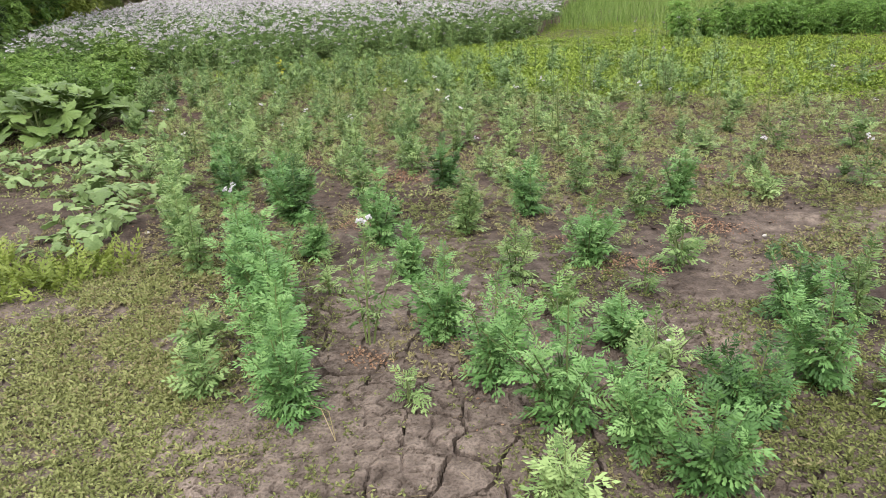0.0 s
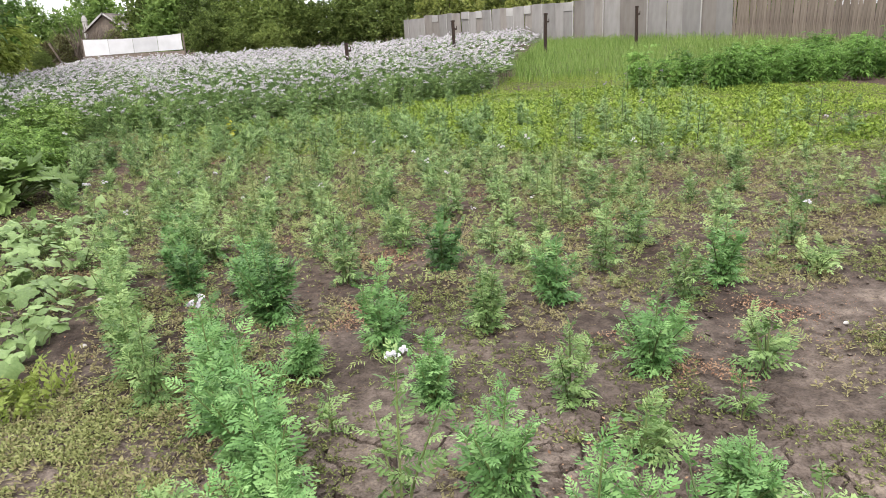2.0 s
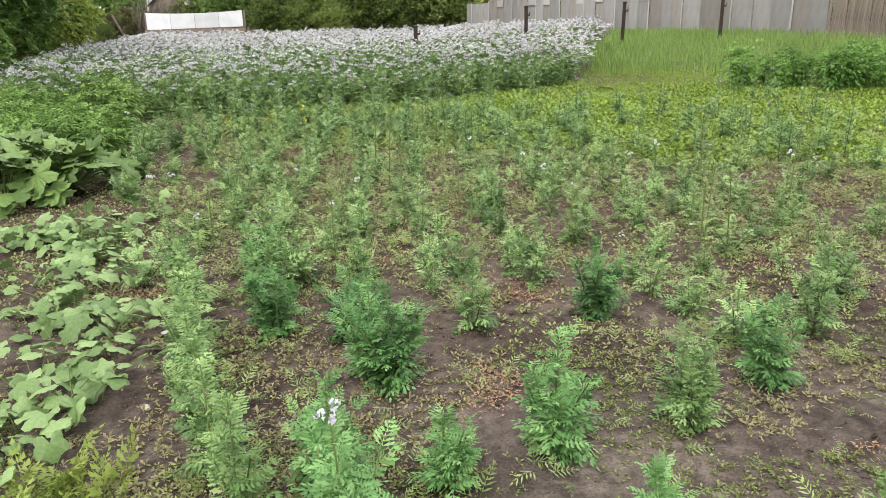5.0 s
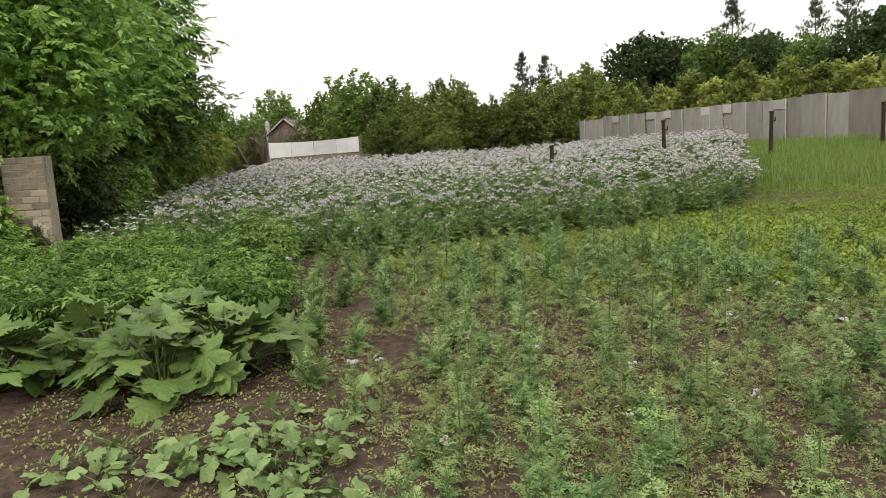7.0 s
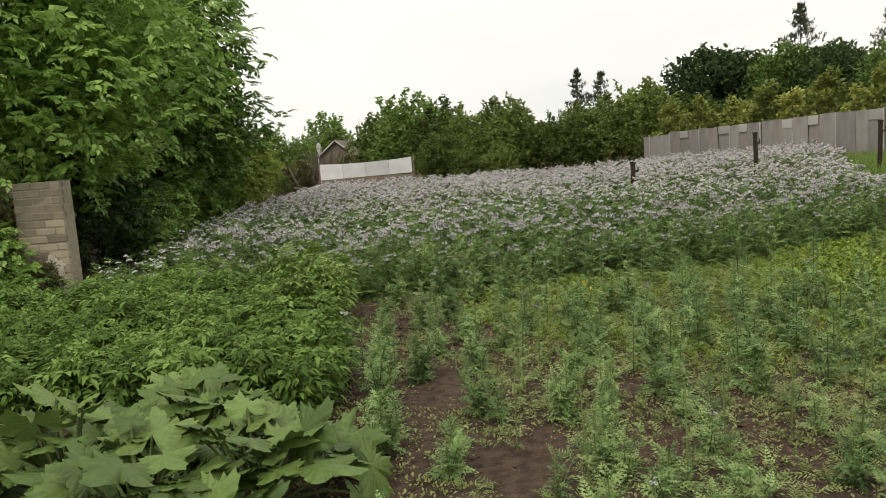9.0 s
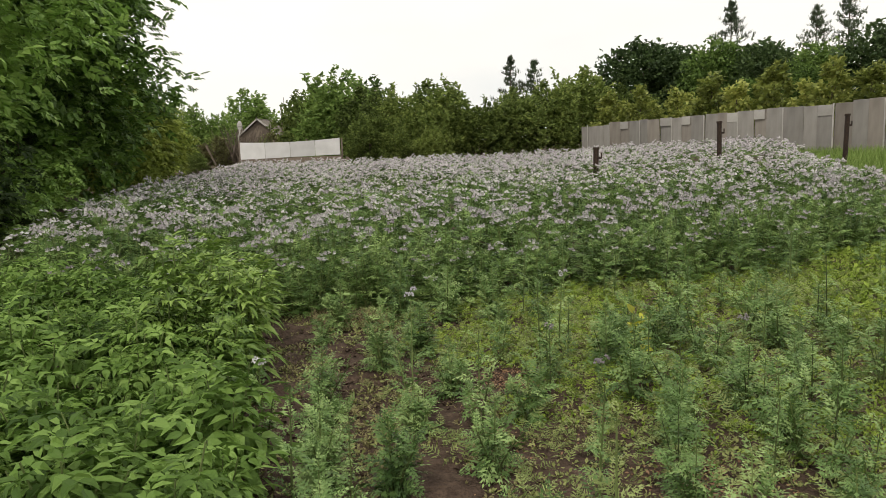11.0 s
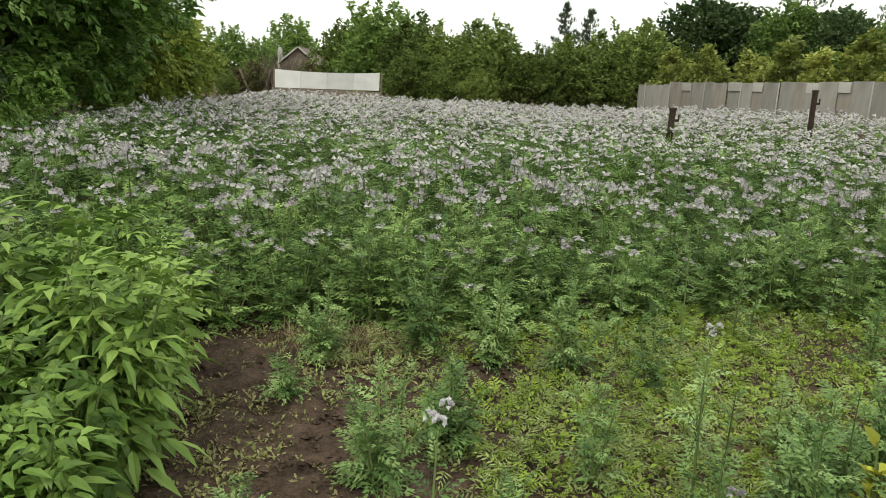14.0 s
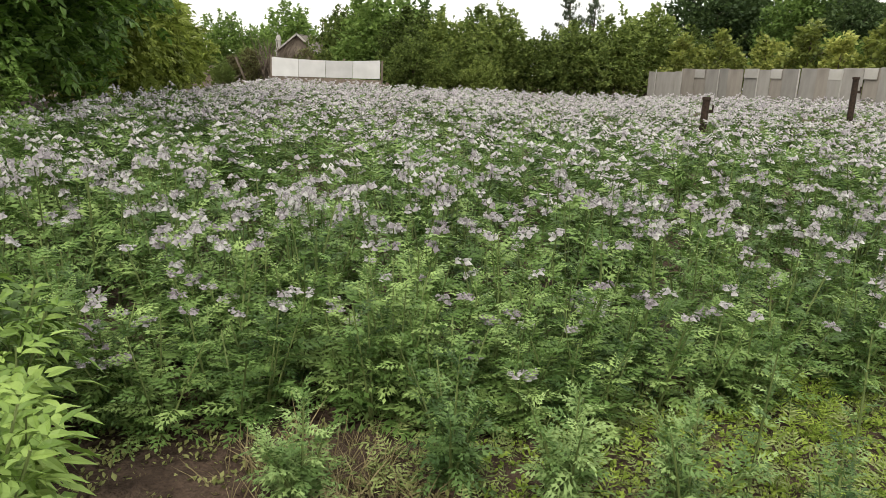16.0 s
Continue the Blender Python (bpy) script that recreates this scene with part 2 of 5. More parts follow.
CONCRETE = rough_mat("fence_sheet", (0.200, 0.188, 0.172), (0.300, 0.285, 0.262), 2.2, 0.85, 0.4, 0.01, (1, 1, 0.35), spots=(0.20, 0.175, 0.15))
DARK_SHEET = rough_mat("brownish_fence_sheet", (0.165, 0.145, 0.125), (0.265, 0.240, 0.210), 2.2, 0.85, 0.4, 0.01, (1, 1, 0.35))
PALE_SHEET = rough_mat("pale_fence_sheet", (0.32, 0.305, 0.28), (0.43, 0.415, 0.385), 2.0, 0.85, 0.3, 0.01)
OLD_WOOD = rough_mat("weathered_wood", (0.120, 0.095, 0.072), (0.230, 0.190, 0.150), 5.0, 0.9, 0.6, 0.01, (6, 6, 0.4))
RUST = rough_mat("rusty_iron", (0.018, 0.013, 0.010), (0.055, 0.034, 0.024), 22.0, 0.8, 0.6, 0.004)
SHEETING = rough_mat("whitewashed_sheet", (0.50, 0.50, 0.49), (0.62, 0.62, 0.61), 1.2, 0.8, 0.2, 0.01, spots=(0.43, 0.42, 0.40))
BRICK = rough_mat("silicate_brick", (0.28, 0.235, 0.165), (0.52, 0.455, 0.33), 2.0, 0.9, 0.6, 0.006, spots=(0.20, 0.16, 0.12))
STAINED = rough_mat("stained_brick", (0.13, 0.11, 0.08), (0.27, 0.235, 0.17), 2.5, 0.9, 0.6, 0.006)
MORTAR = rough_mat("mortar", (0.27, 0.23, 0.175), (0.38, 0.33, 0.25), 20.0, 0.95, 0.6, 0.005)
PATCHY = rough_mat("crumbling_render", (0.36, 0.32, 0.25), (0.58, 0.53, 0.43), 5.0, 0.95, 0.8, 0.01)
PLASTER = rough_mat("house_plaster", (0.13, 0.105, 0.085), (0.20, 0.165, 0.13), 1.4, 0.9, 0.3, 0.01)
ROOF = rough_mat("old_roof_sheet", (0.095, 0.080, 0.066), (0.190, 0.165, 0.140), 2.0, 0.9, 0.5, 0.02)
DRY = leaf_mat("dry_straw", (0.24, 0.19, 0.09), (0.34, 0.28, 0.14), (0.46, 0.39, 0.22), 0.75, 0.2)
DRY_WEED = leaf_mat("yellowing_weed_leaf", (0.165, 0.145, 0.062), (0.235, 0.205, 0.092), (0.305, 0.275, 0.13), 0.7, 0.2, 1.5)
STONE = rough_mat("pale_stone", (0.36, 0.34, 0.31), (0.55, 0.52, 0.48), 30.0, 0.85, 0.4, 0.004)

# ---- mesh tools ----
rng = np.random.default_rng(7)


def mesh_of(name, parts, mat):
    """One triangle mesh out of (vertices, triangles) pieces."""
    base, vs, fs = 0, [], []
    for v, f in parts:
        vs.append(v)
        fs.append(f + base)
        base += len(v)
    v, f = np.concatenate(vs).astype(np.float32), np.concatenate(fs).astype(np.int32)
    me = bpy.data.meshes.new(name)
    me.vertices.add(len(v))
    me.vertices.foreach_set("co", v.ravel())
    me.loops.add(f.size)
    me.loops.foreach_set("vertex_index", f.ravel())
    me.polygons.add(len(f))
    me.polygons.foreach_set("loop_start", np.arange(0, f.size, 3, dtype=np.int32))
    me.polygons.foreach_set("loop_total", np.full(len(f), 3, dtype=np.int32))
    me.polygons.foreach_set("use_smooth", np.zeros(len(f), bool))
    me.materials.append(mat)
    me.update(calc_edges=True)
    return me


def arrays_of(ob):
    """Vertices and triangles of a mesh built by mesh_of."""
    v = np.zeros(len(ob.data.vertices) * 3, np.float32)
    f = np.zeros(len(ob.data.loops), np.int32)
    ob.data.vertices.foreach_get("co", v)
    ob.data.loops.foreach_get("vertex_index", f)
    return v.reshape(-1, 3).astype(float), f.reshape(-1, 3)


def ob_of(name, parts, mat, parent=None, label=""):
    ob = new(name, mesh_of(name, parts, mat))
    if parent:
        ob.parent = parent
    if label:
        ob["label"] = label
    return ob


def part(name, bm, mat, parent=None, label="", at=None):
    me = bpy.data.meshes.new(name)
    bm.to_mesh(me)
    bm.free()
    me.materials.append(mat)
    ob = new(name, me)
    if parent:
        ob.parent = parent
    if at is not None:
        ob.matrix_basis = at
    if label:
        ob["label"] = label
    return ob


def rots(yaw, pitch, roll):
    """Turn matrices: roll about y, then pitch up about x, then yaw about z. A leaf points along +y."""
    cy, sy, cp, sp, cr, sr = np.cos(yaw), np.sin(yaw), np.cos(pitch), np.sin(pitch), np.cos(roll), np.sin(roll)
    z, o = np.zeros_like(cy), np.ones_like(cy)
    rz = np.stack([cy, -sy, z, sy, cy, z, z, z, o], -1).reshape(-1, 3, 3)
    rx = np.stack([o, z, z, z, cp, -sp, z, sp, cp], -1).reshape(-1, 3, 3)
    ry = np.stack([cr, z, sr, z, o, z, -sr, z, cr], -1).reshape(-1, 3, 3)
    return rz @ rx @ ry


def scatter(tmpl, pos, yaw, pitch=None, roll=None, size=None):
    """Copies of a template at many places, as one (vertices, triangles) piece."""
    v, f = tmpl
    k = len(pos)
    pos = np.asarray(pos, float)
    full = lambda a, d: np.full(k, d, float) if a is None else np.broadcast_to(np.asarray(a, float), (k,)).astype(float)
    m = rots(full(yaw, 0), full(pitch, 0), full(roll, 0))
    s = np.ones((k, 3)) if size is None else (np.asarray(size, float).reshape(-1, 1) * np.ones(3) if np.ndim(size) < 2 else np.asarray(size, float))
    s = np.broadcast_to(s, (k, 3))
    vv = np.einsum("kij,knj->kni", m, v[None] * s[:, None, :]) + pos[:, None, :]
    ff = f[None] + (np.arange(k) * len(v))[:, None, None]
    return vv.reshape(-1, 3), ff.reshape(-1, 3)


def tube(points, radii, sides=5):
    """A tapered tube along points."""
    p = np.asarray(points, float)
    r = np.asarray(radii, float)
    vs, fs = [], []
    for i in range(len(p)):
        d = p[min(i + 1, len(p) - 1)] - p[max(i - 1, 0)]
        d /= np.linalg.norm(d) + 1e-9
        a = np.cross(d, (0.31, 0.95, 0.05))
        a /= np.linalg.norm(a) + 1e-9
        b = np.cross(d, a)
        t = np.arange(sides) * 2 * np.pi / sides
        vs.append(p[i] + r[i] * (np.cos(t)[:, None] * a + np.sin(t)[:, None] * b))
        if i:
            o, q = (i - 1) * sides, i * sides
            for k in range(sides):
                k2 = (k + 1) % sides
                fs += [(o + k, o + k2, q + k2), (o + k, q + k2, q + k)]
    n = len(p) * sides
    vs.append(p[-1:])
    fs += [(n - sides + k, n - sides + (k + 1) % sides, n) for k in range(sides)]
    return np.concatenate(vs), np.array(fs)


def tri(v, f):
    return np.array(v, float), np.array(f, int)


# ---- leaf templates, one unit long along +y ----
def fern_leaf(pairs=7, wide=0.30, droop=0.18, detail=2, seed=0):
    """A twice-cut leaf: slim lobed leaflets in pairs along a rachis, in one piece. detail: 2 most lobes, 1 fewer, 0 none."""
    g = np.random.default_rng(seed + 90)
    vs = [(0.0, i / pairs * 0.86 + 0.10, 0.0) for i in range(pairs + 1)]
    fs = []
    gap = 0.86 / pairs
    for i in range(pairs):
        u = (i + 0.5) / pairs
        w = wide * (0.62 + 1.1 * u) * (1.10 - u) * 1.35
        for s in (-1, 1):
            y0 = vs[i][1]
            ww = w * g.uniform(0.7, 1.2)
            sweep, lift, twist = g.uniform(0.4, 0.85), g.normal(-0.03, 0.06), g.normal(0, 0.06)
            at = lambda q, o: (s * ww * q, y0 + sweep * ww * q + o * gap, lift * q + twist * o)
            k = len(vs)
            if detail:
                r = g.uniform(0.8, 1.2, 4)
                vs += [at(0.30, -0.09), at(0.27, 0.20), at(0.58, -0.12), at(0.56, 0.28), at(1.0, 0.12), at(0.68, -0.48 * r[0]), at(0.64, 0.64 * r[1])]
                fs += [(i, k, k + 1), (k, k + 2, k + 3), (k, k + 3, k + 1), (k + 2, k + 4, k + 3), (k, k + 5, k + 2), (k + 1, k + 3, k + 6)]
                if detail == 2:
                    vs += [at(0.98, -0.26 * r[2]), at(0.94, 0.48 * r[3])]
                    fs += [(k + 2, k + 7, k + 4), (k + 3, k + 4, k + 8)]
            else:
                vs += [at(0.5, -0.16), at(1.0, 0.16), at(0.46, 0.34)]
                fs += [(i, k, k + 1), (i, k + 1, k + 2)]
        vs.append((0.04, vs[i][1] + gap * 0.3, 0.0))
        fs.append((i, len(vs) - 1, i + 1))
    k = len(vs)
    vs += [(0.04, 1.0, -0.01), (-0.04, 1.0, -0.01), (0, 1.08, -0.02), (0.012, 0, 0), (-0.012, 0, 0)]
    fs += [(pairs, k, k + 2), (pairs, k + 2, k + 1), (k + 3, 0, k + 4)]
    v, f = tri(vs, fs)
    v[:, 2] += 0.10 * np.sin(v[:, 1] * 3.0) - droop * v[:, 1] ** 2 - 0.16 * np.abs(v[:, 0])
    return v, f


def sprig(k, flat=0.3, leaf=None, seed=1):
    """A small rosette of k leaves."""
    g = np.random.default_rng(seed)
    leaf = leaf or small_leaf(0.30)
    p = np.c_[g.normal(0, 0.25, (k, 2)), g.uniform(0, 0.35, k)]
    return scatter(leaf, p, np.arange(k) * 2.4 + g.normal(0, 0.3, k), g.normal(flat, 0.35, k), g.normal(0, 0.4, k), g.uniform(0.6, 1.0, k))


def oval_leaf(wide=0.34, droop=0.2, fold=0.12):
    v, f = tri([(0, 0, 0), (wide, 0.42, fold), (0, 0.5, 0), (-wide, 0.42, fold), (0, 1, 0), (wide * 0.7, 0.75, fold * 0.7), (-wide * 0.7, 0.75, fold * 0.7)],
               [(0, 1, 2), (0, 2, 3), (2, 1, 5), (2, 5, 4), (2, 4, 6), (2, 6, 3)])
    v[:, 2] -= droop * v[:, 1] ** 2
    return v, f


def small_leaf(wide=0.36):
    return tri([(0, 0, 0), (wide, 0.55, 0.08), (0, 1, -0.06), (-wide, 0.55, 0.08)], [(0, 1, 2), (0, 2, 3)])


def compound_leaf(pairs=3, wide=0.17, droop=0.35, full=False, seed=0):
    """A leaf of several oval leaflets. full: rounded leaflets folded along the midrib and curling at the tip."""
    g = np.random.default_rng(seed + 40)
    n = pairs + 1
    vs = [(0, 0.12 + 0.55 * i / pairs, 0) for i in range(n)]
    fs = []
    for i in range(n):
        for s in ((-1, 1) if i < n - 1 else (0,)):
            b = len(vs)
            L = 0.36 * (g.uniform(0.8, 1.15) if full else 1.0) * (1.2 if full and not s else 1.0)
            d = np.array((s * 0.86, 0.52)) if s else np.array((0, 1.0))
            e = np.array((-d[1], d[0]))
            o = np.array((0, vs[i][1]))
            curl, tip = g.normal(0, 0.03), g.uniform(0.04, 0.16)
            shape = ((0.25, wide * 0.75, 0.03), (0.62, wide * 0.85, 0.03), (1.0, 0, -tip), (0.62, -wide * 0.85, 0.03 + curl), (0.25, -wide * 0.75, 0.03 + curl), (0.5, 0, 0.0)) if full else ((0.5, wide, 0.03), (1.0, 0, -0.08), (0.5, -wide, 0.03))
            for q, w, z in shape:
                c = o + d * L * q + e * w * 0.62
                vs.append((c[0], c[1], z))
            if full:
                ring = (i, b, b + 1, b + 2, b + 3, b + 4)
                fs += [(b + 5, ring[(j + 1) % 6], ring[j]) for j in range(6)]
            else:
                fs += [(i, b, b + 1), (i, b + 1, b + 2)]
    b = len(vs)
    vs += [(0.012, 0, 0), (-0.012, 0, 0)]
    fs += [(b, n - 1, b + 1)]
    v, f = tri(vs, fs)
    v[:, 2] -= droop * v[:, 1] ** 2
    return v, f


def lobed_leaf(lobes=5, depth=0.28, teeth=0.07, rings=2, cup=0.25, seed=0, segs=30):
    """A broad lobed blade, its stalk joint at the origin, vein folds running out to the lobes."""
    g = np.random.default_rng(seed)
    vs, fs = [(0, 0, 0)], []
    a = np.linspace(-2.75, 2.75, segs)
    lob = np.abs(np.cos(a / 2.75 * np.pi * (lobes / 2.0))) ** 1.3
    wave = np.sin(np.arange(segs) * 2.1 + g.uniform(0, 6)) * 0.7 + np.convolve(g.standard_normal(segs + 2), (0.3, 0.4, 0.3), 'valid')
    r = (0.62 - 0.20 * np.abs(a) / 2.75) * (1 - depth + depth * lob) * (1 + teeth * 0.6 * wave)
    for k in range(1, rings + 1):
        q = k / rings
        for i in range(segs):
            vs.append((np.sin(a[i]) * r[i] * q, np.cos(a[i]) * r[i] * q, 0.05 * (lob[i] - 0.5) * q * q + 0.045 * wave[i] * q ** 3 - cup * (r[i] * q) ** 2))
    for i in range(segs - 1):
        fs.append((0, 1 + i + 1, 1 + i))
        for k in range(rings - 1):
            o, p = 1 + k * segs, 1 + (k + 1) * segs
            fs += [(o + i, o + i + 1, p + i + 1), (o + i, p + i + 1, p + i)]
    return tri(vs, fs)


def blade(bend=0.35, wide=0.02):
    return tri([(-wide, 0, 0), (wide, 0, 0), (wide * 0.8, bend * 0.3, 0.5), (-wide * 0.8, bend * 0.3, 0.5), (0, bend, 0.95)],
               [(0, 1, 2), (0, 2, 3), (3, 2, 4)])


def tuft(k, spread, size, seed, bend=0.35, wide=0.02):
    g = np.random.default_rng(seed)
    p = np.c_[g.normal(0, spread, (k, 2)), np.zeros(k)]
    return scatter(blade(bend, wide), p, g.uniform(0, 6.28, k), g.normal(0, 0.15, k), None, size * g.uniform(0.5, 1.0, k))


def flower_head(seed, florets=6, far=False):
    """A cluster of curled sprays. Near: domes of cupped florets with hair-thin stamens; far: ragged drooping domes."""
    g = np.random.default_rng(seed)
    out = []
    for j in range(3):
        c0 = np.array((math.cos(j * 2.1 + seed), math.sin(j * 2.1 + seed), 0)) * 0.021 * g.uniform(0.7, 1.3) + (0, 0, g.normal(0, 0.009))
        if far:
            k = florets + 2
            a = np.arange(k) * 2 * np.pi / k + g.uniform(0, 1)
            r = (0.019 if florets < 6 else 0.014) * g.uniform(0.75, 1.3, k)
            ring = np.c_[r * np.cos(a), r * np.sin(a), -0.011 + g.normal(0, 0.004, k)]
            top = np.array([(g.normal(0, 0.003), g.normal(0, 0.003), 0.012)])
            idx = np.arange(k)
            out.append((np.concatenate([ring, top]) + c0, np.c_[idx, (idx + 1) % k, np.full(k, k)]))
            if florets < 6:
                continue
        k = florets if far else florets * 2
        floret = tri([(0, 0, -0.005), (0.006, 0.002, 0.004), (0.001, 0.006, 0.005), (-0.006, 0.002, 0.004), (0.0, -0.006, 0.005)],
                     [(0, 1, 2), (0, 2, 3), (0, 3, 4), (0, 4, 1)])
        az, el = g.uniform(0, 6.28, k), g.uniform(-0.2, 1.4, k)
        r = 0.016 * g.uniform(0.75, 1.15, k)
        p = c0 + np.c_[r * np.cos(az) * np.cos(el), r * np.sin(az) * np.cos(el), r * np.sin(el)]
        out.append(scatter(floret, p, az - 1.57, 0.9 - el, None, g.uniform(0.8, 1.3, k)))
        st = tri([(-0.0007, 0, 0), (0.0007, 0, 0), (0, 0.003, 0.014)], [(0, 1, 2)])
        out.append(scatter(st, p, g.uniform(0, 6.28, k), g.normal(0, 0.6, k)))
    return out


FERN_A, FERN_B, FERN_LOW = fern_leaf(7, 0.28, 0.15), fern_leaf(6, 0.32, 0.30, 2, 5), fern_leaf(5, 0.38, 0.30, 0)
FERN_MID, FERN_MID2 = fern_leaf(6, 0.28, 0.18, 1), fern_leaf(5, 0.32, 0.32, 1, 3)
FERN_FAR = fern_leaf(3, 0.42, 0.30, 0, 9)
FERN_SEED = fern_leaf(5, 0.34, 0.25, 0, 7)
OVAL = oval_leaf()
GOLD = 2.39996


# ---- terrain ----
def ss(a, b, x):
    t = np.clip((np.asarray(x, float) - a) / (b - a), 0, 1)
    return t * t * (3 - 2 * t)


def ground_z(x, y):
    """The lie of the land: level garden, rising a little towards the fence."""
    return 0.32 * ss(17, 31, y) * ss(-2, 7, x) + 0.22 * ss(6, 14, x) * ss(12, 24, y)


def on_ground(p):
    p = np.asarray(p, float)
    return np.c_[p[:, :2], ground_z(p[:, 0], p[:, 1])]


def value_noise(x, y, scale, seed=0):
    """Smooth noise in 0..1 over arrays."""
    x, y = np.asarray(x, float) * scale + seed * 17.3, np.asarray(y, float) * scale + seed * 5.1
    xi, yi = np.floor(x).astype(np.int64), np.floor(y).astype(np.int64)
    fx, fy = x - xi, y - yi
    fx, fy = fx * fx * (3 - 2 * fx), fy * fy * (3 - 2 * fy)

    def hsh(a, b):
        h = (a * 374761393 + b * 668265263 + seed * 1442695) & 0x7FFFFFFF
        h = ((h ^ (h >> 13)) * 1274126177) & 0x7FFFFFFF
        return ((h ^ (h >> 16)) & 0xFFFF) / 65535.0

    return (hsh(xi, yi) * (1 - fx) + hsh(xi + 1, yi) * fx) * (1 - fy) + (hsh(xi, yi + 1) * (1 - fx) + hsh(xi + 1, yi + 1) * fx) * fy


def crack_edges(x, y, cell, seed):
    """Distance to the nearest border between drying clods, in metres, from jittered cells with wandering borders."""
    x = x + 0.09 * cell * 4 * (value_noise(x, y, 6 / cell * 0.3, seed + 3) - 0.5)
    y = y + 0.09 * cell * 4 * (value_noise(x, y, 6 / cell * 0.3, seed + 9) - 0.5)
    xi, yi = np.floor(x / cell).astype(np.int64), np.floor(y / cell).astype(np.int64)
    d1, d2 = np.full(x.shape, 9.0), np.full(x.shape, 9.0)
    for i in (-1, 0, 1):
        for j in (-1, 0, 1):
            a, b = xi + i, yi + j
            h = (a * 73856093 ^ b * 19349663 ^ seed * 83492791) & 0xFFFFF
            px = (a + 0.5 + 0.8 * ((h % 1009) / 1009.0 - 0.5)) * cell
            py = (b + 0.5 + 0.8 * ((h % 761) / 761.0 - 0.5)) * cell
            d = np.hypot(px - x, py - y)
            d2 = np.minimum(d2, np.maximum(d, d1))
            d1 = np.minimum(d1, d)
    return (d2 - d1) * 0.5


def lines(stops):
    """Grid lines from (from, to, step) stretches, and far ones that reach the horizon."""
    out = np.concatenate([np.arange(a, b, s) for a, b, s in stops])
    return np.concatenate([[-900, -300, -120, -60], out, [60, 120, 300, 900]])


def build_ground():
    gx = lines([(-40, -10, 2.0), (-10, -4.8, 0.2), (-4.8, -2.4, 0.05), (-2.4, -1.05, 0.05), (-1.05, 1.25, 0.008), (1.25, 5, 0.06), (5, 14, 0.4), (14, 41, 3.0)])
    gy = lines([(-30, -1, 2.0), (-1, 1.85, 0.15), (1.85, 3.65, 0.008), (3.65, 7, 0.045), (7, 10.4, 0.1), (10.4, 13.6, 0.05), (13.6, 15, 0.14), (15, 34, 0.6), (34, 58, 3.0)])
    x, y = np.meshgrid(gx, gy)
    z = ground_z(x, y)
    near = ss(1.0, 1.8, y) * (1 - ss(13, 15, y)) * (1 - ss(4.0, 5.5, np.abs(x)))
    bare = ss(0.42, 0.62, value_noise(x, y, 0.8, 4))
    z = z + near * (0.030 * (value_noise(x, y, 1.6, 1) - 0.5) + 0.018 * (value_noise(x, y, 7.0, 2) - 0.5) + 0.009 * (value_noise(x, y, 26.0, 5) - 0.5))
    z = z + near * 0.007 * (value_noise(x, y, 48.0, 6) - 0.5)
    tilled = ss(10.2, 10.8, y) * (1 - ss(13.3, 13.8, y)) * ss(-5.0, -4.6, x) * (1 - ss(-2.7, -2.2, x))
    z = z + tilled * (0.045 * (value_noise(x, y, 4.5, 14) - 0.5) + 0.028 * (value_noise(x, y, 11.0, 15) - 0.5) + 0.05 * np.exp(-((x + 4.37) ** 2 + (y - 12.95) ** 2) / 0.02))
    fine = ss(1.84, 1.87, y) * (1 - ss(3.6, 3.65, y)) * ss(-1.04, -1.0, x) * (1 - ss(1.2, 1.24, x))
    e1 = crack_edges(x, y, 0.20, 1)
    e2 = crack_edges(x, y, 0.085, 2)
    w1 = 0.0016 + 0.0036 * value_noise(x, y, 3.5, 8)
    gap = value_noise(x, y, 1.7, 11)
    z = z - fine * ss(0.36, 0.52, gap) * 0.045 * (1 - ss(0.8, 1.3, e1 / w1))
    z = z - fine * ss(0.42, 0.6, value_noise(x, y, 2.2, 12)) * 0.014 * (1 - ss(0.5, 1.3, e2 / 0.0024))
    h, w = x.shape
    idx = np.arange(h * w).reshape(h, w)
    a, b, c, d = idx[:-1, :-1].ravel(), idx[:-1, 1:].ravel(), idx[1:, 1:].ravel(), idx[1:, :-1].ravel()
    f = np.concatenate([np.c_[a, b, c], np.c_[a, c, d]])
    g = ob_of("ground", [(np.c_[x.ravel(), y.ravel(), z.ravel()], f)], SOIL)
    smooth = np.ones(len(f), bool)
    cx, cy = x.ravel()[f[:, 0]], y.ravel()[f[:, 0]]
    smooth[(cx > -1.05) & (cx < 1.25) & (cy > 1.85) & (cy < 3.65)] = False
    g.data.polygons.foreach_set("use_smooth", smooth)
    tagged(g, "dry cracked brown garden soil, level and open", "soil", kind="structure")


build_ground()


# ---- setting: where the crops stand ----
EDGE_X = [-9.5, -7.6, -5.2, -4.3, -3.3, -2.2, -0.7, 0.7, 2.7, 3.6]
EDGE_Y = [14.5, 13.9, 13.35, 13.65, 13.75, 14.3, 14.6, 15.5, 17.6, 19.4]


def field_inside(x, y):
    """How far a point lies inside the flowering field (over 0: inside)."""
    front = y - np.interp(x, EDGE_X, EDGE_Y)
    left = x - np.interp(y, [13.0, 17, 22, 32, 44], [-7.4, -8.7, -10.2, -12.4, -14.6])
    right = np.interp(y, [13, 19.4, 25, 30, 44], [3.4, 3.7, 5.0, 7.0, 11.5]) - x
    return np.minimum(np.minimum(front, left), np.minimum(right, 44.5 - y))


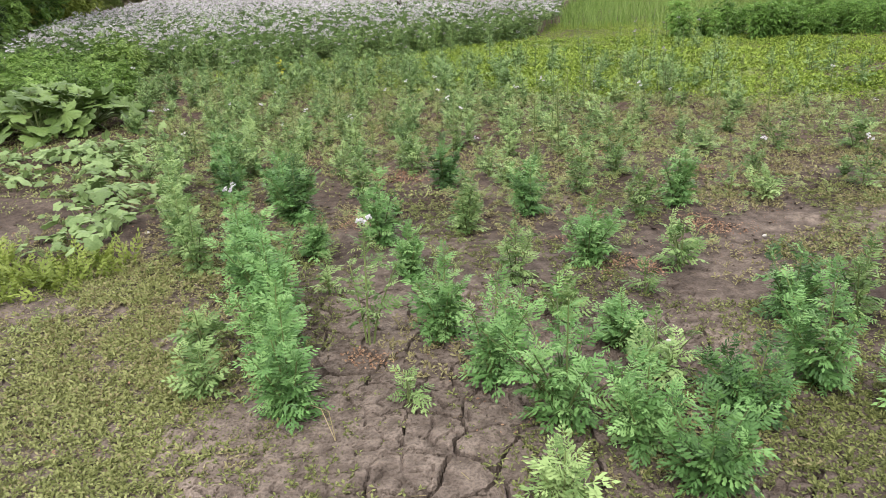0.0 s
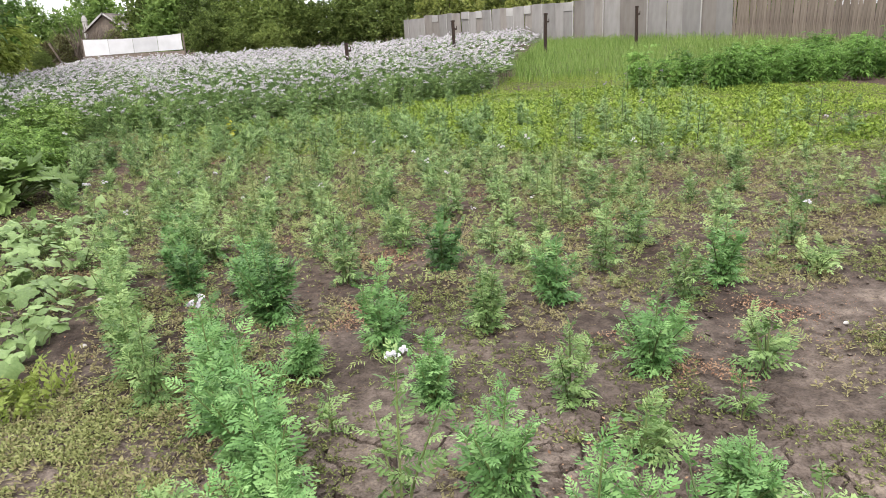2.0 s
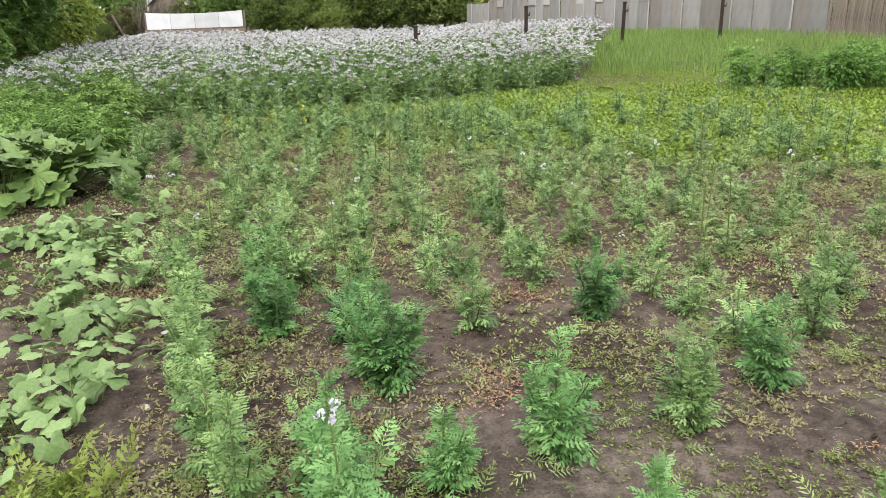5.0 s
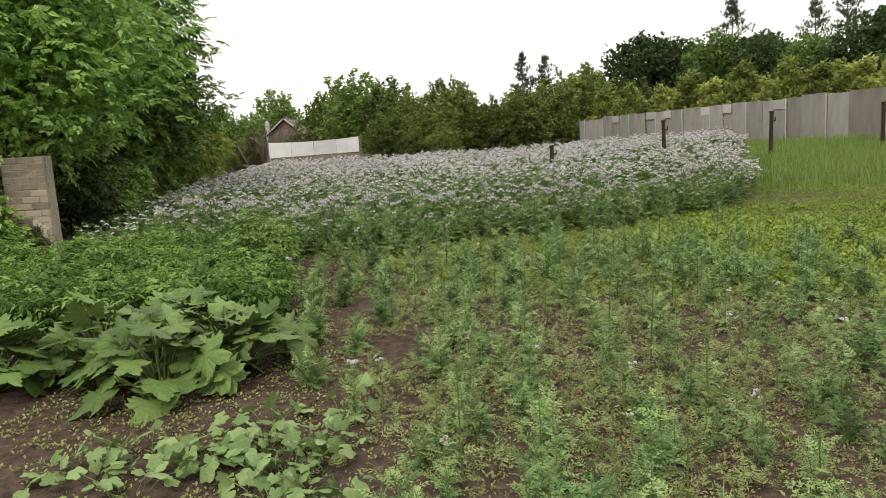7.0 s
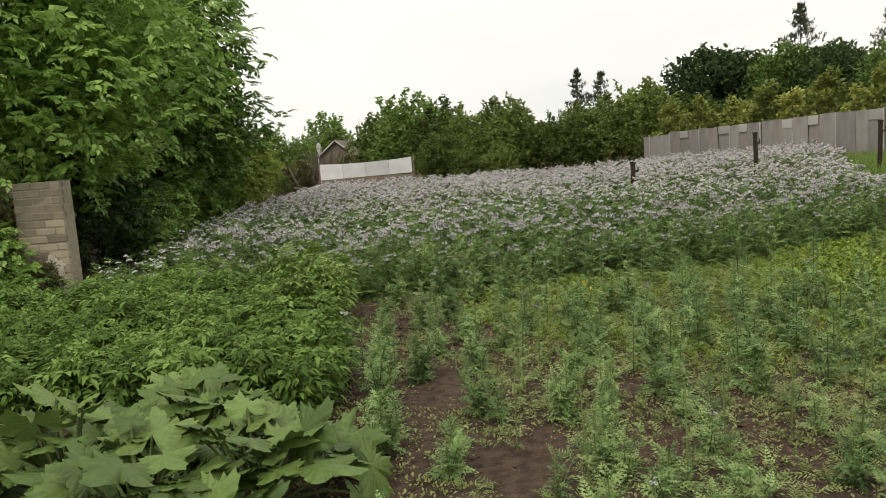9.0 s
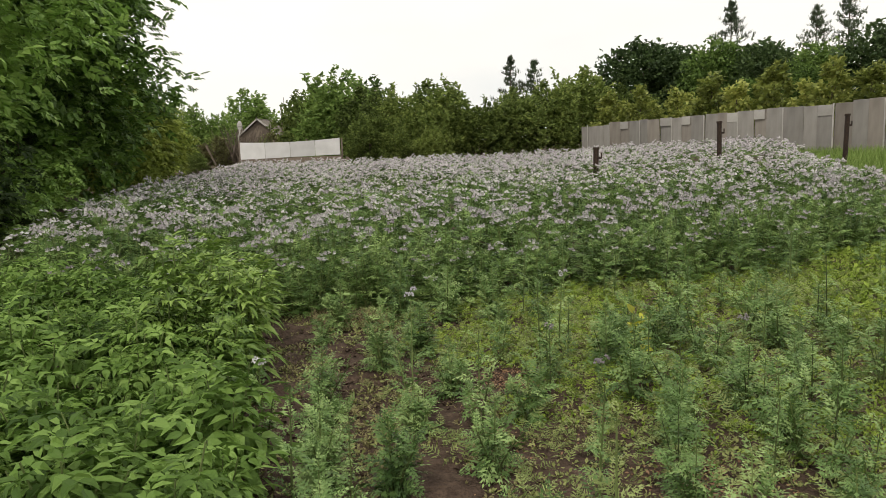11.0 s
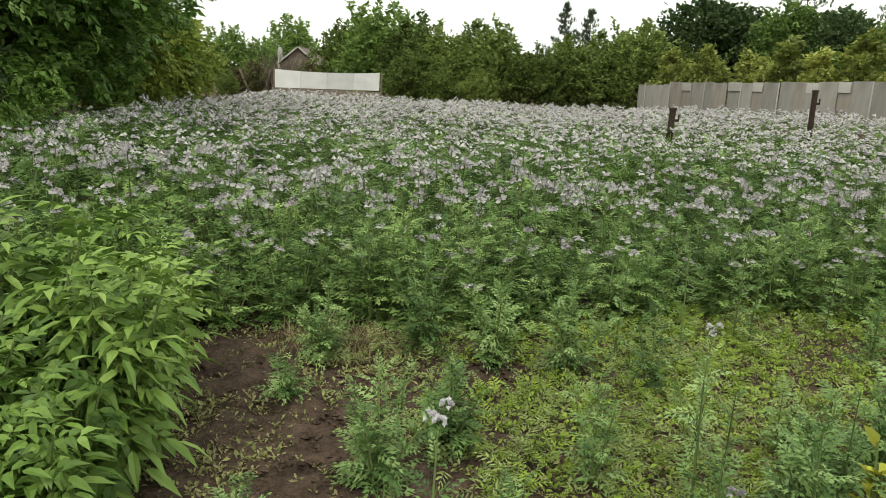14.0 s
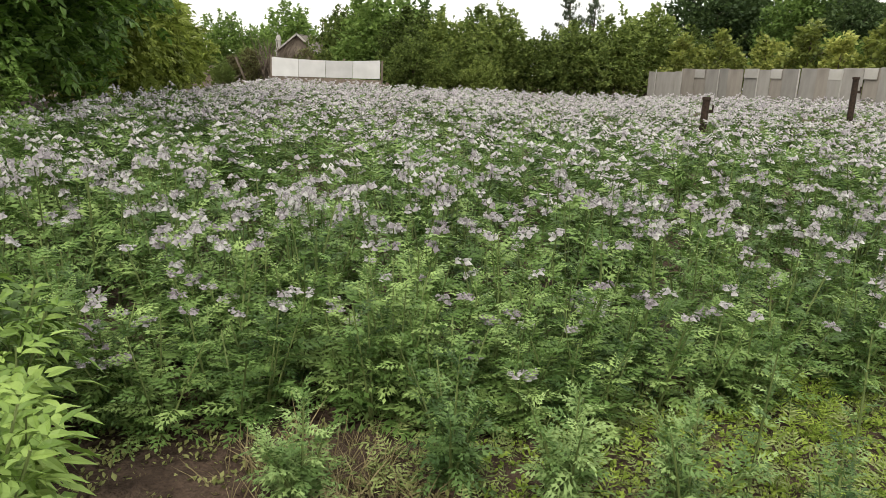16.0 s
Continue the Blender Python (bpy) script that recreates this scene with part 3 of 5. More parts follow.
def path_gap(x, y):
    """How far a point lies from the trodden line through the garden."""
    return abs(x - float(np.interp(y, [0, 1.1, 2.3, 4.2, 5.9, 8.4, 9.4, 11.3], [-0.2, -0.45, -0.95, -2.1, -2.6, -3.15, -3.07, -3.55])))


# ---- phacelia ----
def young_plant(seed, h, branches, leaves, leaf, spread, bare=0.05):
    """Stem tubes and leaf places of one young plant: (tubes, [(pos, yaw, pitch, roll, size)])."""
    g = np.random.default_rng(seed)
    tubes, at = [], []
    for b in range(branches + 1):
        az = g.uniform(0, 6.28)
        lean = g.normal(0, 0.05) if b == 0 else g.uniform(0.25, 0.6) * spread
        hh = h if b == 0 else h * g.uniform(0.55, 0.9)
        t = np.linspace(0, 1, 5)
        base = np.zeros(3) if b == 0 else np.array((np.cos(az) * 0.015, np.sin(az) * 0.015, 0))
        pts = base + np.c_[np.cos(az) * lean * hh * t ** 1.3, np.sin(az) * lean * hh * t ** 1.3, hh * (t - 0.12 * lean * t * t)]
        pts[0, 2] -= 0.03
        tubes.append(tube(pts, np.linspace(0.0055, 0.0022, 5)))
        n = leaves if b == 0 else int(leaves * 0.6)
        for i in range(n):
            q = bare + (1 - bare) * (i + g.uniform(0, 1)) / n
            p = np.array([np.interp(q, t, pts[:, k]) for k in range(3)])
            p[2] = max(p[2], 0.012)
            L = leaf * (1.15 - 0.55 * q) * g.uniform(0.75, 1.2)
            at.append((p, i * GOLD + az + g.normal(0, 0.4), 0.30 + 0.75 * q ** 1.2 + g.normal(0, 0.28), g.normal(0, 0.4), L))
    return tubes, at


def plant_thing(name, seed, h, branches, leaves, leaf, spread, label, mat, bare=0.05, heads=0, separate=False, kinds=(FERN_A, FERN_B)):
    tubes, at = young_plant(seed, h, branches, leaves, leaf, spread, bare)
    g = np.random.default_rng(seed + 500)
    root = ob_of(name, tubes, STEM)
    cols = [np.array([a[k] for a in at]) for k in range(5)]
    pick = g.integers(0, 2, len(at))
    if separate:
        shared = [mesh_of("leaf", [t], mat) for t in kinds]
        for i, (p, yaw, pitch, roll, L) in enumerate(at):
            o = new("leaf", shared[pick[i]])
            o.parent = root
            m = Matrix(rots(np.array([yaw]), np.array([pitch]), np.array([roll]))[0].tolist()).to_4x4()
            o.matrix_basis = Matrix.Translation(p) @ m @ Matrix.Scale(L, 4)
    else:
        pieces = []
        for k, t in enumerate(kinds):
            s = pick == k
            if s.any():
                pieces.append(scatter(t, cols[0][s], cols[1][s], cols[2][s], cols[3][s], cols[4][s]))
        ob_of("foliage", pieces, mat, root, "feathery divided leaves")
    for i in range(heads):
        tip = max(at, key=lambda a: a[0][2])[0] if i == 0 else at[-1 - i * 3][0]
        o = ob_of("flower_head", flower_head(seed * 7 + i), PALE_BLOOM, root, "pale lavender flower head")
        o.matrix_basis = Matrix.Translation(Vector(tip) + Vector((0, 0, 0.035)))
    return tagged(root, label, "plant", "young phacelia plants in rows")


LEAFY = "bushy young phacelia plant, bright green feathery leaves, on dry soil"
THIN = "thin upright young phacelia plant with sparse feathery leaves"
LOW = "low young phacelia seedling, grey-green feathery leaves, on bare soil"
BLOOM = "thin phacelia plant with one pale lavender flower head"


def spot(x, y, turn=0.0, s=1.0, sz=None):
    return Matrix.LocRotScale((x, y, float(ground_z(x, y)) - 0.004), Euler((0, 0, turn)), (s, s, sz or s))


# the plants nearest the path, each with its own leaves: x, y, height, kind
NEAR = [(-0.68, 2.51, 0.46, "b"), (-0.83, 3.17, 0.50, "b"), (-1.07, 3.74, 0.56, "b"), (-1.15, 3.06, 0.20, "l"), (-0.41, 3.05, 0.55, "f"),
        (-0.08, 3.07, 0.42, "b"), (0.34, 3.65, 0.34, "t"), (0.78, 3.87, 0.36, "w"), (0.33, 2.36, 0.50, "w"), (0.10, 2.67, 0.44, "b"),
        (0.48, 3.21, 0.23, "l"), (0.68, 2.88, 0.24, "w"), (0.74, 2.60, 0.28, "l"), (1.26, 3.74, 0.27, "l"), (-0.24, 2.53, 0.13, "s"),
        (-0.22, 3.78, 0.28, "b"), (-0.79, 4.18, 0.26, "b"), (-1.03, 4.94, 0.44, "b"), (-0.39, 4.34, 0.44, "b"), (0.16, 4.44, 0.36, "t"),
        (-1.43, 4.05, 0.42, "t"), (-0.64, 3.63, 0.2, "s"), (0.95, 3.40, 0.18, "s"), (-1.05, 2.70, 0.20, "l"), (1.53, 3.06, 0.34, "w"),
        (1.81, 3.02, 0.36, "t"), (1.35, 2.49, 0.46, "b"), (0.99, 2.30, 0.32, "w"), (0.69, 1.96, 0.33, "w"), (0.24, 1.96, 0.18, "l"),
        (-0.92, 3.45, 0.50, "b"), (-0.78, 2.86, 0.42, "b"), (0.56, 2.18, 0.34, "b"), (1.62, 2.25, 0.36, "w"),
        (-1.57, 4.31, 0.42, "t"), (-1.68, 4.60, 0.38, "t"), (-1.78, 4.92, 0.42, "t"), (-1.86, 5.20, 0.38, "t"), (-1.94, 5.50, 0.40, "t"), (-2.03, 5.78, 0.36, "t"), (-2.13, 6.06, 0.40, "t"),
        (-1.53, 5.46, 0.36, "b"), (-1.60, 5.78, 0.38, "t"), (-1.69, 6.10, 0.40, "b"), (-1.16, 4.18, 0.40, "b"), (-0.97, 4.89, 0.42, "b"), (0.13, 4.52, 0.36, "t"), (0.60, 4.74, 0.38, "b"),
        (-0.57, 5.42, 0.34, "t"), (0.06, 5.51, 0.40, "b"), (1.30, 4.62, 0.31, "t"), (1.61, 4.81, 0.38, "b"), (2.23, 4.83, 0.20, "l"), (0.63, 5.13, 0.28, "l"), (1.05, 5.20, 0.40, "t"), (2.10, 5.05, 0.18, "s"), (-1.15, 5.35, 0.34, "w")]
KINDS = {"b": (0.46, 6, 27, 0.132, 0.85), "w": (0.34, 10, 17, 0.132, 1.25), "t": (0.42, 2, 26, 0.125, 0.6), "l": (0.22, 5, 9, 0.145, 1.3),
         "s": (0.15, 1, 9, 0.110, 1.2), "f": (0.50, 2, 14, 0.125, 0.6)}
for i, (x, y, h, k) in enumerate(NEAR):
    H, br, lv, lf, sp = KINDS[k]
    o = plant_thing("phacelia_plant", 100 + i, h, br, lv, lf * (0.8 + 0.45 * min(h / H, 1.1) - 0.25), sp,
                    {"b": LEAFY, "w": LEAFY, "t": THIN, "l": LOW, "s": LOW, "f": BLOOM}[k], PHACELIA_NEAR if k in "bw" else PHACELIA, 0.05 if k != "f" else 0.2,
                    heads=(1 if k == "f" or (x, y) == (-1.07, 3.74) else 0), separate=i < 24)
    o.matrix_basis = spot(x, y, i * 1.7)

# plants on the open soil before the field
PATCH = [(-3.90, 11.51, 0.36, "w"), (-3.66, 12.15, 0.42, "b"), (-3.45, 12.44, 0.34, "b"), (-3.43, 11.42, 0.60, "f"), (-3.25, 11.73, 0.28, "w"), (-4.16, 12.75, 0.20, "l"),
         (-3.84, 11.11, 0.26, "w"), (-3.10, 11.26, 0.46, "t"), (-2.55, 12.58, 0.48, "f"), (-4.08, 11.04, 0.40, "f"), (-2.95, 12.30, 0.40, "t"), (-2.72, 11.75, 0.44, "t"), (-2.85, 11.32, 0.30, "w"),
         (-3.30, 13.35, 0.42, "b"), (-3.66, 13.42, 0.46, "b"), (-2.95, 13.30, 0.44, "b"), (-2.60, 13.15, 0.40, "t"), (-4.10, 13.25, 0.36, "b"), (-3.39, 11.20, 0.22, "w"), (-3.05, 10.75, 0.34, "w"),
         (-3.45, 10.55, 0.34, "b"), (-3.62, 10.05, 0.40, "b"), (-2.95, 9.85, 0.36, "w"), (-3.45, 9.35, 0.34, "b"), (-2.45, 9.75, 0.38, "b"), (-2.30, 9.05, 0.34, "w"), (-3.05, 9.05, 0.30, "w"), (-3.75, 10.65, 0.34, "b"), (-2.80, 7.75, 0.30, "f"), (-2.35, 8.35, 0.34, "w"), (-3.2, 8.3, 0.25, "w")]
for i, (x, y, h, k) in enumerate(PATCH):
    H, br, lv, lf, sp = KINDS[k]
    o = plant_thing("phacelia_plant", 200 + i, h, min(br, 6), lv, lf * 0.95, sp, {"b": LEAFY, "w": LEAFY, "t": THIN, "l": LOW, "f": BLOOM}[k], PHACELIA, heads=1 if k == "f" else 0, kinds=(FERN_MID, FERN_MID2))
    o.matrix_basis = spot(x, y, i * 1.3)

# the rows behind: shared kinds
protos = []
for i in range(10):
    k = "btbtwbtbtf"[i]
    H, br, lv, lf, sp = KINDS[k]
    o = plant_thing("phacelia_plant", 300 + i, 0.36 if k == "b" else 0.40, min(br, 4), min(lv, 15), lf * 1.22, sp * 1.25, {"b": LEAFY, "w": LEAFY, "t": THIN, "f": BLOOM}[k], PHACELIA,
                    heads=1 if k == "f" else 0, kinds=(FERN_MID, FERN_MID2))
    protos.append((o, k))
for i in range(2):
    o = plant_thing("phacelia_plant", 330 + i, 0.52, 0, 17, 0.105, 0.4, "tall thin pale phacelia stalk with small feathery leaves", PHACELIA_PALE, 0.05, heads=i, kinds=(FERN_MID, FERN_MID2))
    protos.append((o, "p"))
ROWS_AT = [(-1.95, 6.1, 1.0), (-1.50, 6.2, 1.0), (-1.0, 5.4, 0.95), (-0.52, 5.5, 0.9), (0.08, 5.6, 0.9), (0.58, 5.2, 0.85), (1.02, 5.4, 0.75), (1.5, 5.0, 0.7),
           (2.0, 5.0, 0.5), (2.5, 4.4, 0.45), (3.1, 4.4, 0.4), (3.7, 4.6, 0.4)]
g = np.random.default_rng(21)
spots = []
for x0, y0, full in ROWS_AT:
    y = y0 + g.uniform(0, 0.3)
    while y < 12.6:
        y += g.uniform(0.15, 0.32)
        x = x0 - (0.17 if y < 6.5 else 0.17 * 1.5 / max(1.5, y - 5.0)) * (y - 5.0) + g.normal(0, 0.09)
        if g.uniform() > full or field_inside(x, y) > -0.7 or x < -4.0 or path_gap(x, y) < 0.2:
            continue
        s = g.uniform(0.65, 1.08)
        spots.append((x, y, int(g.integers(0, 10)), s, s * g.uniform(0.85, 1.1)))
for i in range(430):
    x, y = g.uniform(-3.8, 6.0), g.uniform(6.0, 15.6)
    thin = (y < 8.5 and x > 2.2 and g.uniform() < 0.5) or (x < -2.9 and y < 9.6)
    thin = thin or (x > 0.0 and y > 9.6 and g.uniform() < 0.68) or path_gap(x, y) < 0.22
    if thin or field_inside(x, y) > -0.1 or (x < -2.8 and y > 10.6):
        continue
    s = g.uniform(0.7, 1.15)
    spots.append((x, y, (10, 10, 10, 11, 3, 10, 8, 10)[int(g.integers(0, 8))], s, s))
spots.sort(key=lambda a: a[1] + 0.3 * abs(a[0] + 2))
joined = {k: [] for k in range(12)}
for i, (x, y, k, s, sz) in enumerate(spots):
    if k == 9 and g.uniform() < 0.4:
        k = 1
    turn = g.uniform(0, 6.28)
    if i < 12:
        protos[i][0].matrix_basis = spot(x, y, turn, s, sz)
    elif i < 256:
        copy_thing(protos[k][0], spot(x, y, turn, s, sz))
    else:
        joined[k].append((x, y, turn, s, sz))
pieces = {"foliage": [], "stem": [], "flower_head": []}
for k, rows in joined.items():
    if not rows:
        continue
    r = np.array(rows)
    at = on_ground(r[:, :2])
    size = np.c_[r[:, 3], r[:, 3], r[:, 4]]
    root = protos[k][0]
    pieces["stem"].append(scatter(arrays_of(root), at, r[:, 2], None, None, size))
    for ch in root.children:
        v, f = arrays_of(ch)
        v = v + np.array(ch.matrix_basis.translation)
        pieces["flower_head" if ch.name.startswith("flower") else "foliage"].append(scatter((v, f), at, r[:, 2], None, None, size))
stand = ob_of("phacelia_stand", pieces["foliage"], PHACELIA)
ob_of("stem", pieces["stem"], STEM, stand)
ob_of("flower_head", pieces["flower_head"], BLOSSOM, stand, "scattered pale flower heads")
tagged(stand, "thin stand of young phacelia in weedy ground before the field", "plants", kind="stuff")


# flowering plants: tall stems, dark feathery leaves, heads on top
def tall_plant(seed, h, leaves, leaf_t, heads, far=False, low=0.05, bloom=1.0):
    g2 = np.random.default_rng(seed)
    tubes, pos, yaw, pit, siz, hp = [], [], [], [], [], []
    for b in range(3 if not far else 2):
        az, lean = g2.uniform(0, 6.28), g2.uniform(0.05, 0.28)
        hh = h * g2.uniform(0.82, 1.0)
        t = np.linspace(0, 1, 3)
        pts = np.c_[np.cos(az) * lean * hh * t, np.sin(az) * lean * hh * t, hh * t]
        pts[0, 2] -= 0.03
        tubes.append(tube(pts, np.linspace(0.006, 0.003, 3), 3))
        n = leaves
        for i in range(n):
            q = low + (0.96 - low) * (i + g2.uniform(0, 1)) / n
            pos.append([np.interp(q, t, pts[:, k]) for k in range(3)])
            yaw.append(i * GOLD + az)
            pit.append(0.30 + 0.65 * q + g2.normal(0, 0.3))
            siz.append((0.24 if far else 0.19) * (1.12 - 0.5 * q) * g2.uniform(0.75, 1.2))
        for j in range(heads if b == 0 or g2.uniform() < bloom else 0):
            hp.append(pts[-1] + np.array((g2.normal(0, 0.045), g2.normal(0, 0.045), g2.uniform(-0.06, 0.03))) if j else pts[-1] + np.array((0, 0, 0.01)))
    leafp = [scatter(leaf_t, np.array(pos), np.array(yaw), np.array(pit), g2.normal(0, 0.4, len(pos)), np.array(siz))]
    hp = np.array(hp)
    headp = []
    for p in hp:
        for v, f in flower_head(int(g2.integers(0, 9999)), 6 if not far else (4 if low < 0.3 else 3), True):
            headp.append((v * (g2.uniform(0.85, 1.15) * (1.05 if low < 0.3 else (1.25 if leaves > 3 else 1.5))) + p, f))
    return tubes, leafp, headp


g = np.random.default_rng(33)
talls = []
for i in range(8):
    tb, lp, hp = tall_plant(700 + i, 0.80, 13, FERN_MID, 1, False, 0.05, 0.0 if i % 2 else 0.4)
    o = ob_of("flowering_phacelia", tb, STEM)
    ob_of("foliage", lp, PHACELIA_FIELD, o, "feathery dark green leaves")
    if i not in (1, 3, 5):
        ob_of("blossom", hp, BLOSSOM, o, "pale lavender flower heads")
    tagged(o, "tall flowering phacelia plant, lavender heads over dark green leaves", "plant", "flowering phacelia at the edge of the field")
    talls.append(o)
used = 0
tries = 0
while used < 270 and tries < 6000:
    tries += 1
    x = g.uniform(-6.6, 2.6)
    d = g.uniform(0.0, 0.75)
    y = float(np.interp(x, EDGE_X, EDGE_Y)) + d + g.normal(0, 0.06)
    if field_inside(x, y) < 0:
        continue
    s = g.uniform(0.70, 1.02) * (0.74 + 0.26 * min(1, d / 0.5))
    m = spot(x, y, g.uniform(0, 6.28), 0.95, s)
    if used < len(talls):
        talls[used].matrix_basis = m
    else:
        copy_thing(talls[int(g.integers(0, 8))], m)
    used += 1


def field_stuff():
    """The rest of the flowering field, plant beside plant."""
    g2 = np.random.default_rng(44)
    out_l, out_h, out_s = [], [], []
    bands = [(0.6, 13, 19.0, 14.0, 8, True), (0.6, 19.0, 26, 9.5, 5, True), (0.6, 26, 44.5, 6.0, 3, True)]
    for inner, y0, y1, dens, leaves, far in bands:
        n = int((y1 - y0) * 28 * dens)
        x, y = g2.uniform(-15, 12, n), g2.uniform(y0, y1, n)
        keep = (field_inside(x, y) > 0.35 * (value_noise(x, y, 0.9, 3) - 0.7)) & ((y - np.interp(x, EDGE_X, EDGE_Y) > inner) | (x > 2.6) | (x < -6.6))
        x, y = x[keep], y[keep]
        kinds = [tall_plant(900 + int(y0) + k, 0.76, leaves, FERN_LOW if y0 < 19 else FERN_FAR, (1 if y0 < 19 else 2) if k else (2 if y0 < 19 else 3), True, 0.2 if y0 < 19 else 0.42, 0.95 if y0 < 19 else 1.0) for k in range(5)]
        if y0 < 19:
            kinds += [tall_plant(960 + k, 0.78, 10, FERN_MID2, 1 + k % 2, False, 0.1, 0.8) for k in range(5)]
        which = g2.integers(0, 5, len(x)) + 5 * ((y0 < 19) & (x < 3) & (x > -7) & (y - np.interp(x, EDGE_X, EDGE_Y) < 2.2))
        yaw = g2.uniform(0, 6.28, len(x))
        sz = g2.uniform(0.72, 1.08, len(x)) * (0.88 + 0.26 * value_noise(x, y, 0.5, 2)) * (0.72 + 0.28 * ss(0.0, 0.9, field_inside(x, y)))
        for k in range(len(kinds)):
            s = which == k
            if not s.any():
                continue
            p = on_ground(np.c_[x[s], y[s]])
            for src, dst in zip(kinds[k], (out_s, out_l, out_h)):
                v = np.concatenate([a for a, b in src])
                off, f = 0, []
                for a, b in src:
                    f.append(b + off)
                    off += len(a)
                if dst is out_s and y0 > 25:
                    continue
                dst.append(scatter((v, np.concatenate(f)), p, yaw[s], None, None, np.c_[np.full(s.sum(), 1.05), np.full(s.sum(), 1.05), sz[s]]))
    root = ob_of("flowering_field", out_l, PHACELIA_FIELD)
    ob_of("blossom", out_h, BLOSSOM, root, "countless pale lavender flower heads")
    ob_of("stem", out_s, STEM, root)
    tagged(root, "dense field of tall phacelia in pale lavender bloom", "flower field", kind="stuff")


field_stuff()


# ---- weeds and ground cover ----
def sow(name, label, category, tmpl, mat, density, area, keep, size, seed, pitch=(0.3, 0.4), lift=0.0, roll=0.3):
    """Loose small leaves over a stretch of ground, thinned by keep(x, y) in 0..1."""
    g2 = np.random.default_rng(seed)
    x0, x1, y0, y1 = area
    n = int((x1 - x0) * (y1 - y0) * density)
    x, y = g2.uniform(x0, x1, n), g2.uniform(y0, y1, n)
    s = g2.uniform(0, 1, n) < keep(x, y)
    x, y = x[s], y[s]
    p = on_ground(np.c_[x, y])
    p[:, 2] += lift * g2.uniform(0, 1, len(x))
    piece = scatter(tmpl, p, g2.uniform(0, 6.28, len(x)), g2.normal(pitch[0], pitch[1], len(x)), g2.normal(0, roll, len(x)), g2.uniform(size[0], size[1], len(x)))
    return tagged(ob_of(name, [piece], mat), label, category, kind="stuff")


def blotch(x, y, scale, lo, hi, seed):
    return ss(lo, hi, 0.65 * value_noise(x, y, scale, seed) + 0.35 * value_noise(x, y, scale * 3.1, seed + 1))


def left_mat(x, y):
    path = ss(-2.35, -1.95, x) * (1 - ss(-1.25, -0.85, x + 0.1 * (y - 2.5)))
    return path * (1 - ss(3.9, 4.5, y)) * ss(0.20, 0.36, value_noise(x, y, 1.6, 31)) * ss(0.2, 0.5, value_noise(x, y, 5.0, 32) + 0.15)


BARE = [(-3.92, 12.25, 0.17, 0.50), (-4.08, 11.48, 0.24, 0.36), (-3.43, 12.0, 0.13, 0.28), (-3.23, 11.40, 0.17, 0.34), (-3.0, 11.91, 0.24, 0.26), (-4.45, 12.93, 0.36, 0.22), (-3.35, 13.17, 0.28, 0.15),
        (-3.27, 10.35, 0.22, 0.45), (-2.69, 9.11, 0.26, 0.5), (-2.21, 10.34, 0.26, 0.24), (-1.08, 10.24, 0.16, 0.2), (-0.60, 10.8, 0.3, 0.2)]


def bare_soil(x, y):
    wob = 0.55 * (value_noise(x, y, 5.0, 35) - 0.5) + 0.35 * (value_noise(x, y, 13.0, 36) - 0.5)
    d = np.zeros_like(x)
    for a, b, rx, ry in BARE:
        d = np.maximum(d, 1 - ss(0.75, 1.25, np.hypot((x - a) / rx, (y - b) / ry) + wob))
    return d


def weedy(x, y):
    """Weeds in clumps, thick to the right in front and thicker towards the field."""
    lane = 1 - 0.92 * (1 - ss(0.10, 0.38, np.abs(x + 0.30 + 0.12 * (y - 3)))) * (1 - ss(4.5, 6.5, y))
    bed = 1 - 0.8 * (1 - ss(0.15, 0.4, np.abs(x + 1.85 + 0.3 * (y - 4.5)))) * (y > 4.2) * (1 - ss(6.5, 8, y))
    k = 0.75 * blotch(x, y, 1.3, 0.47, 0.60, 41)
    rf = ss(0.75, 1.2, x) * (1 - ss(2.5, 2.9, y)) * blotch(x, y, 1.7, 0.25, 0.4, 43)
    mid = ss(4.8, 6.8, y) * (1 - 0.35 * ss(1.5, 3, x)) * blotch(x, y, 0.9, 0.30, 0.46, 45)
    far = ss(7.5, 9.5, y + 0.2 * x) * blotch(x, y, 1.1, 0.26, 0.42, 47)
    strip = 0.8 * ss(7.0, 8.5, y) * (1 - ss(-2.4, -1.8, x)) * blotch(x, y, 1.6, 0.2, 0.42, 49)
    return np.clip(np.maximum(np.maximum(np.maximum(k, rf), strip), np.maximum(0.9 * mid, far)) * lane * bed, 0, 1) * (field_inside(x, y) < 0.4) * (1 - bare_soil(x, y))


def straw_spots(x, y):
    d = np.zeros_like(x)
    for a, b, r in [(-4.34, 12.26, 0.36), (-3.03, 11.56, 0.26), (-3.63, 11.26, 0.2), (-3.9, 13.3, 0.25), (-2.5, 11.3, 0.22), (2.1, 4.9, 0.35), (2.6, 5.6, 0.4), (1.9, 6.6, 0.4), (3.0, 7.0, 0.45), (2.3, 3.9, 0.25), (2.9, 4.6, 0.35), (3.5, 5.8, 0.45), (2.5, 8.0, 0.5), (3.7, 8.2, 0.5), (1.2, 7.2, 0.3), (0.9, 5.9, 0.25), (-1.35, 3.5, 0.2), (-2.0, 6.6, 0.2)]:
        d = np.maximum(d, 1 - ss(0.5 * r, 1.2 * r, np.hypot(x - a, y - b)))
    return d * 1.6


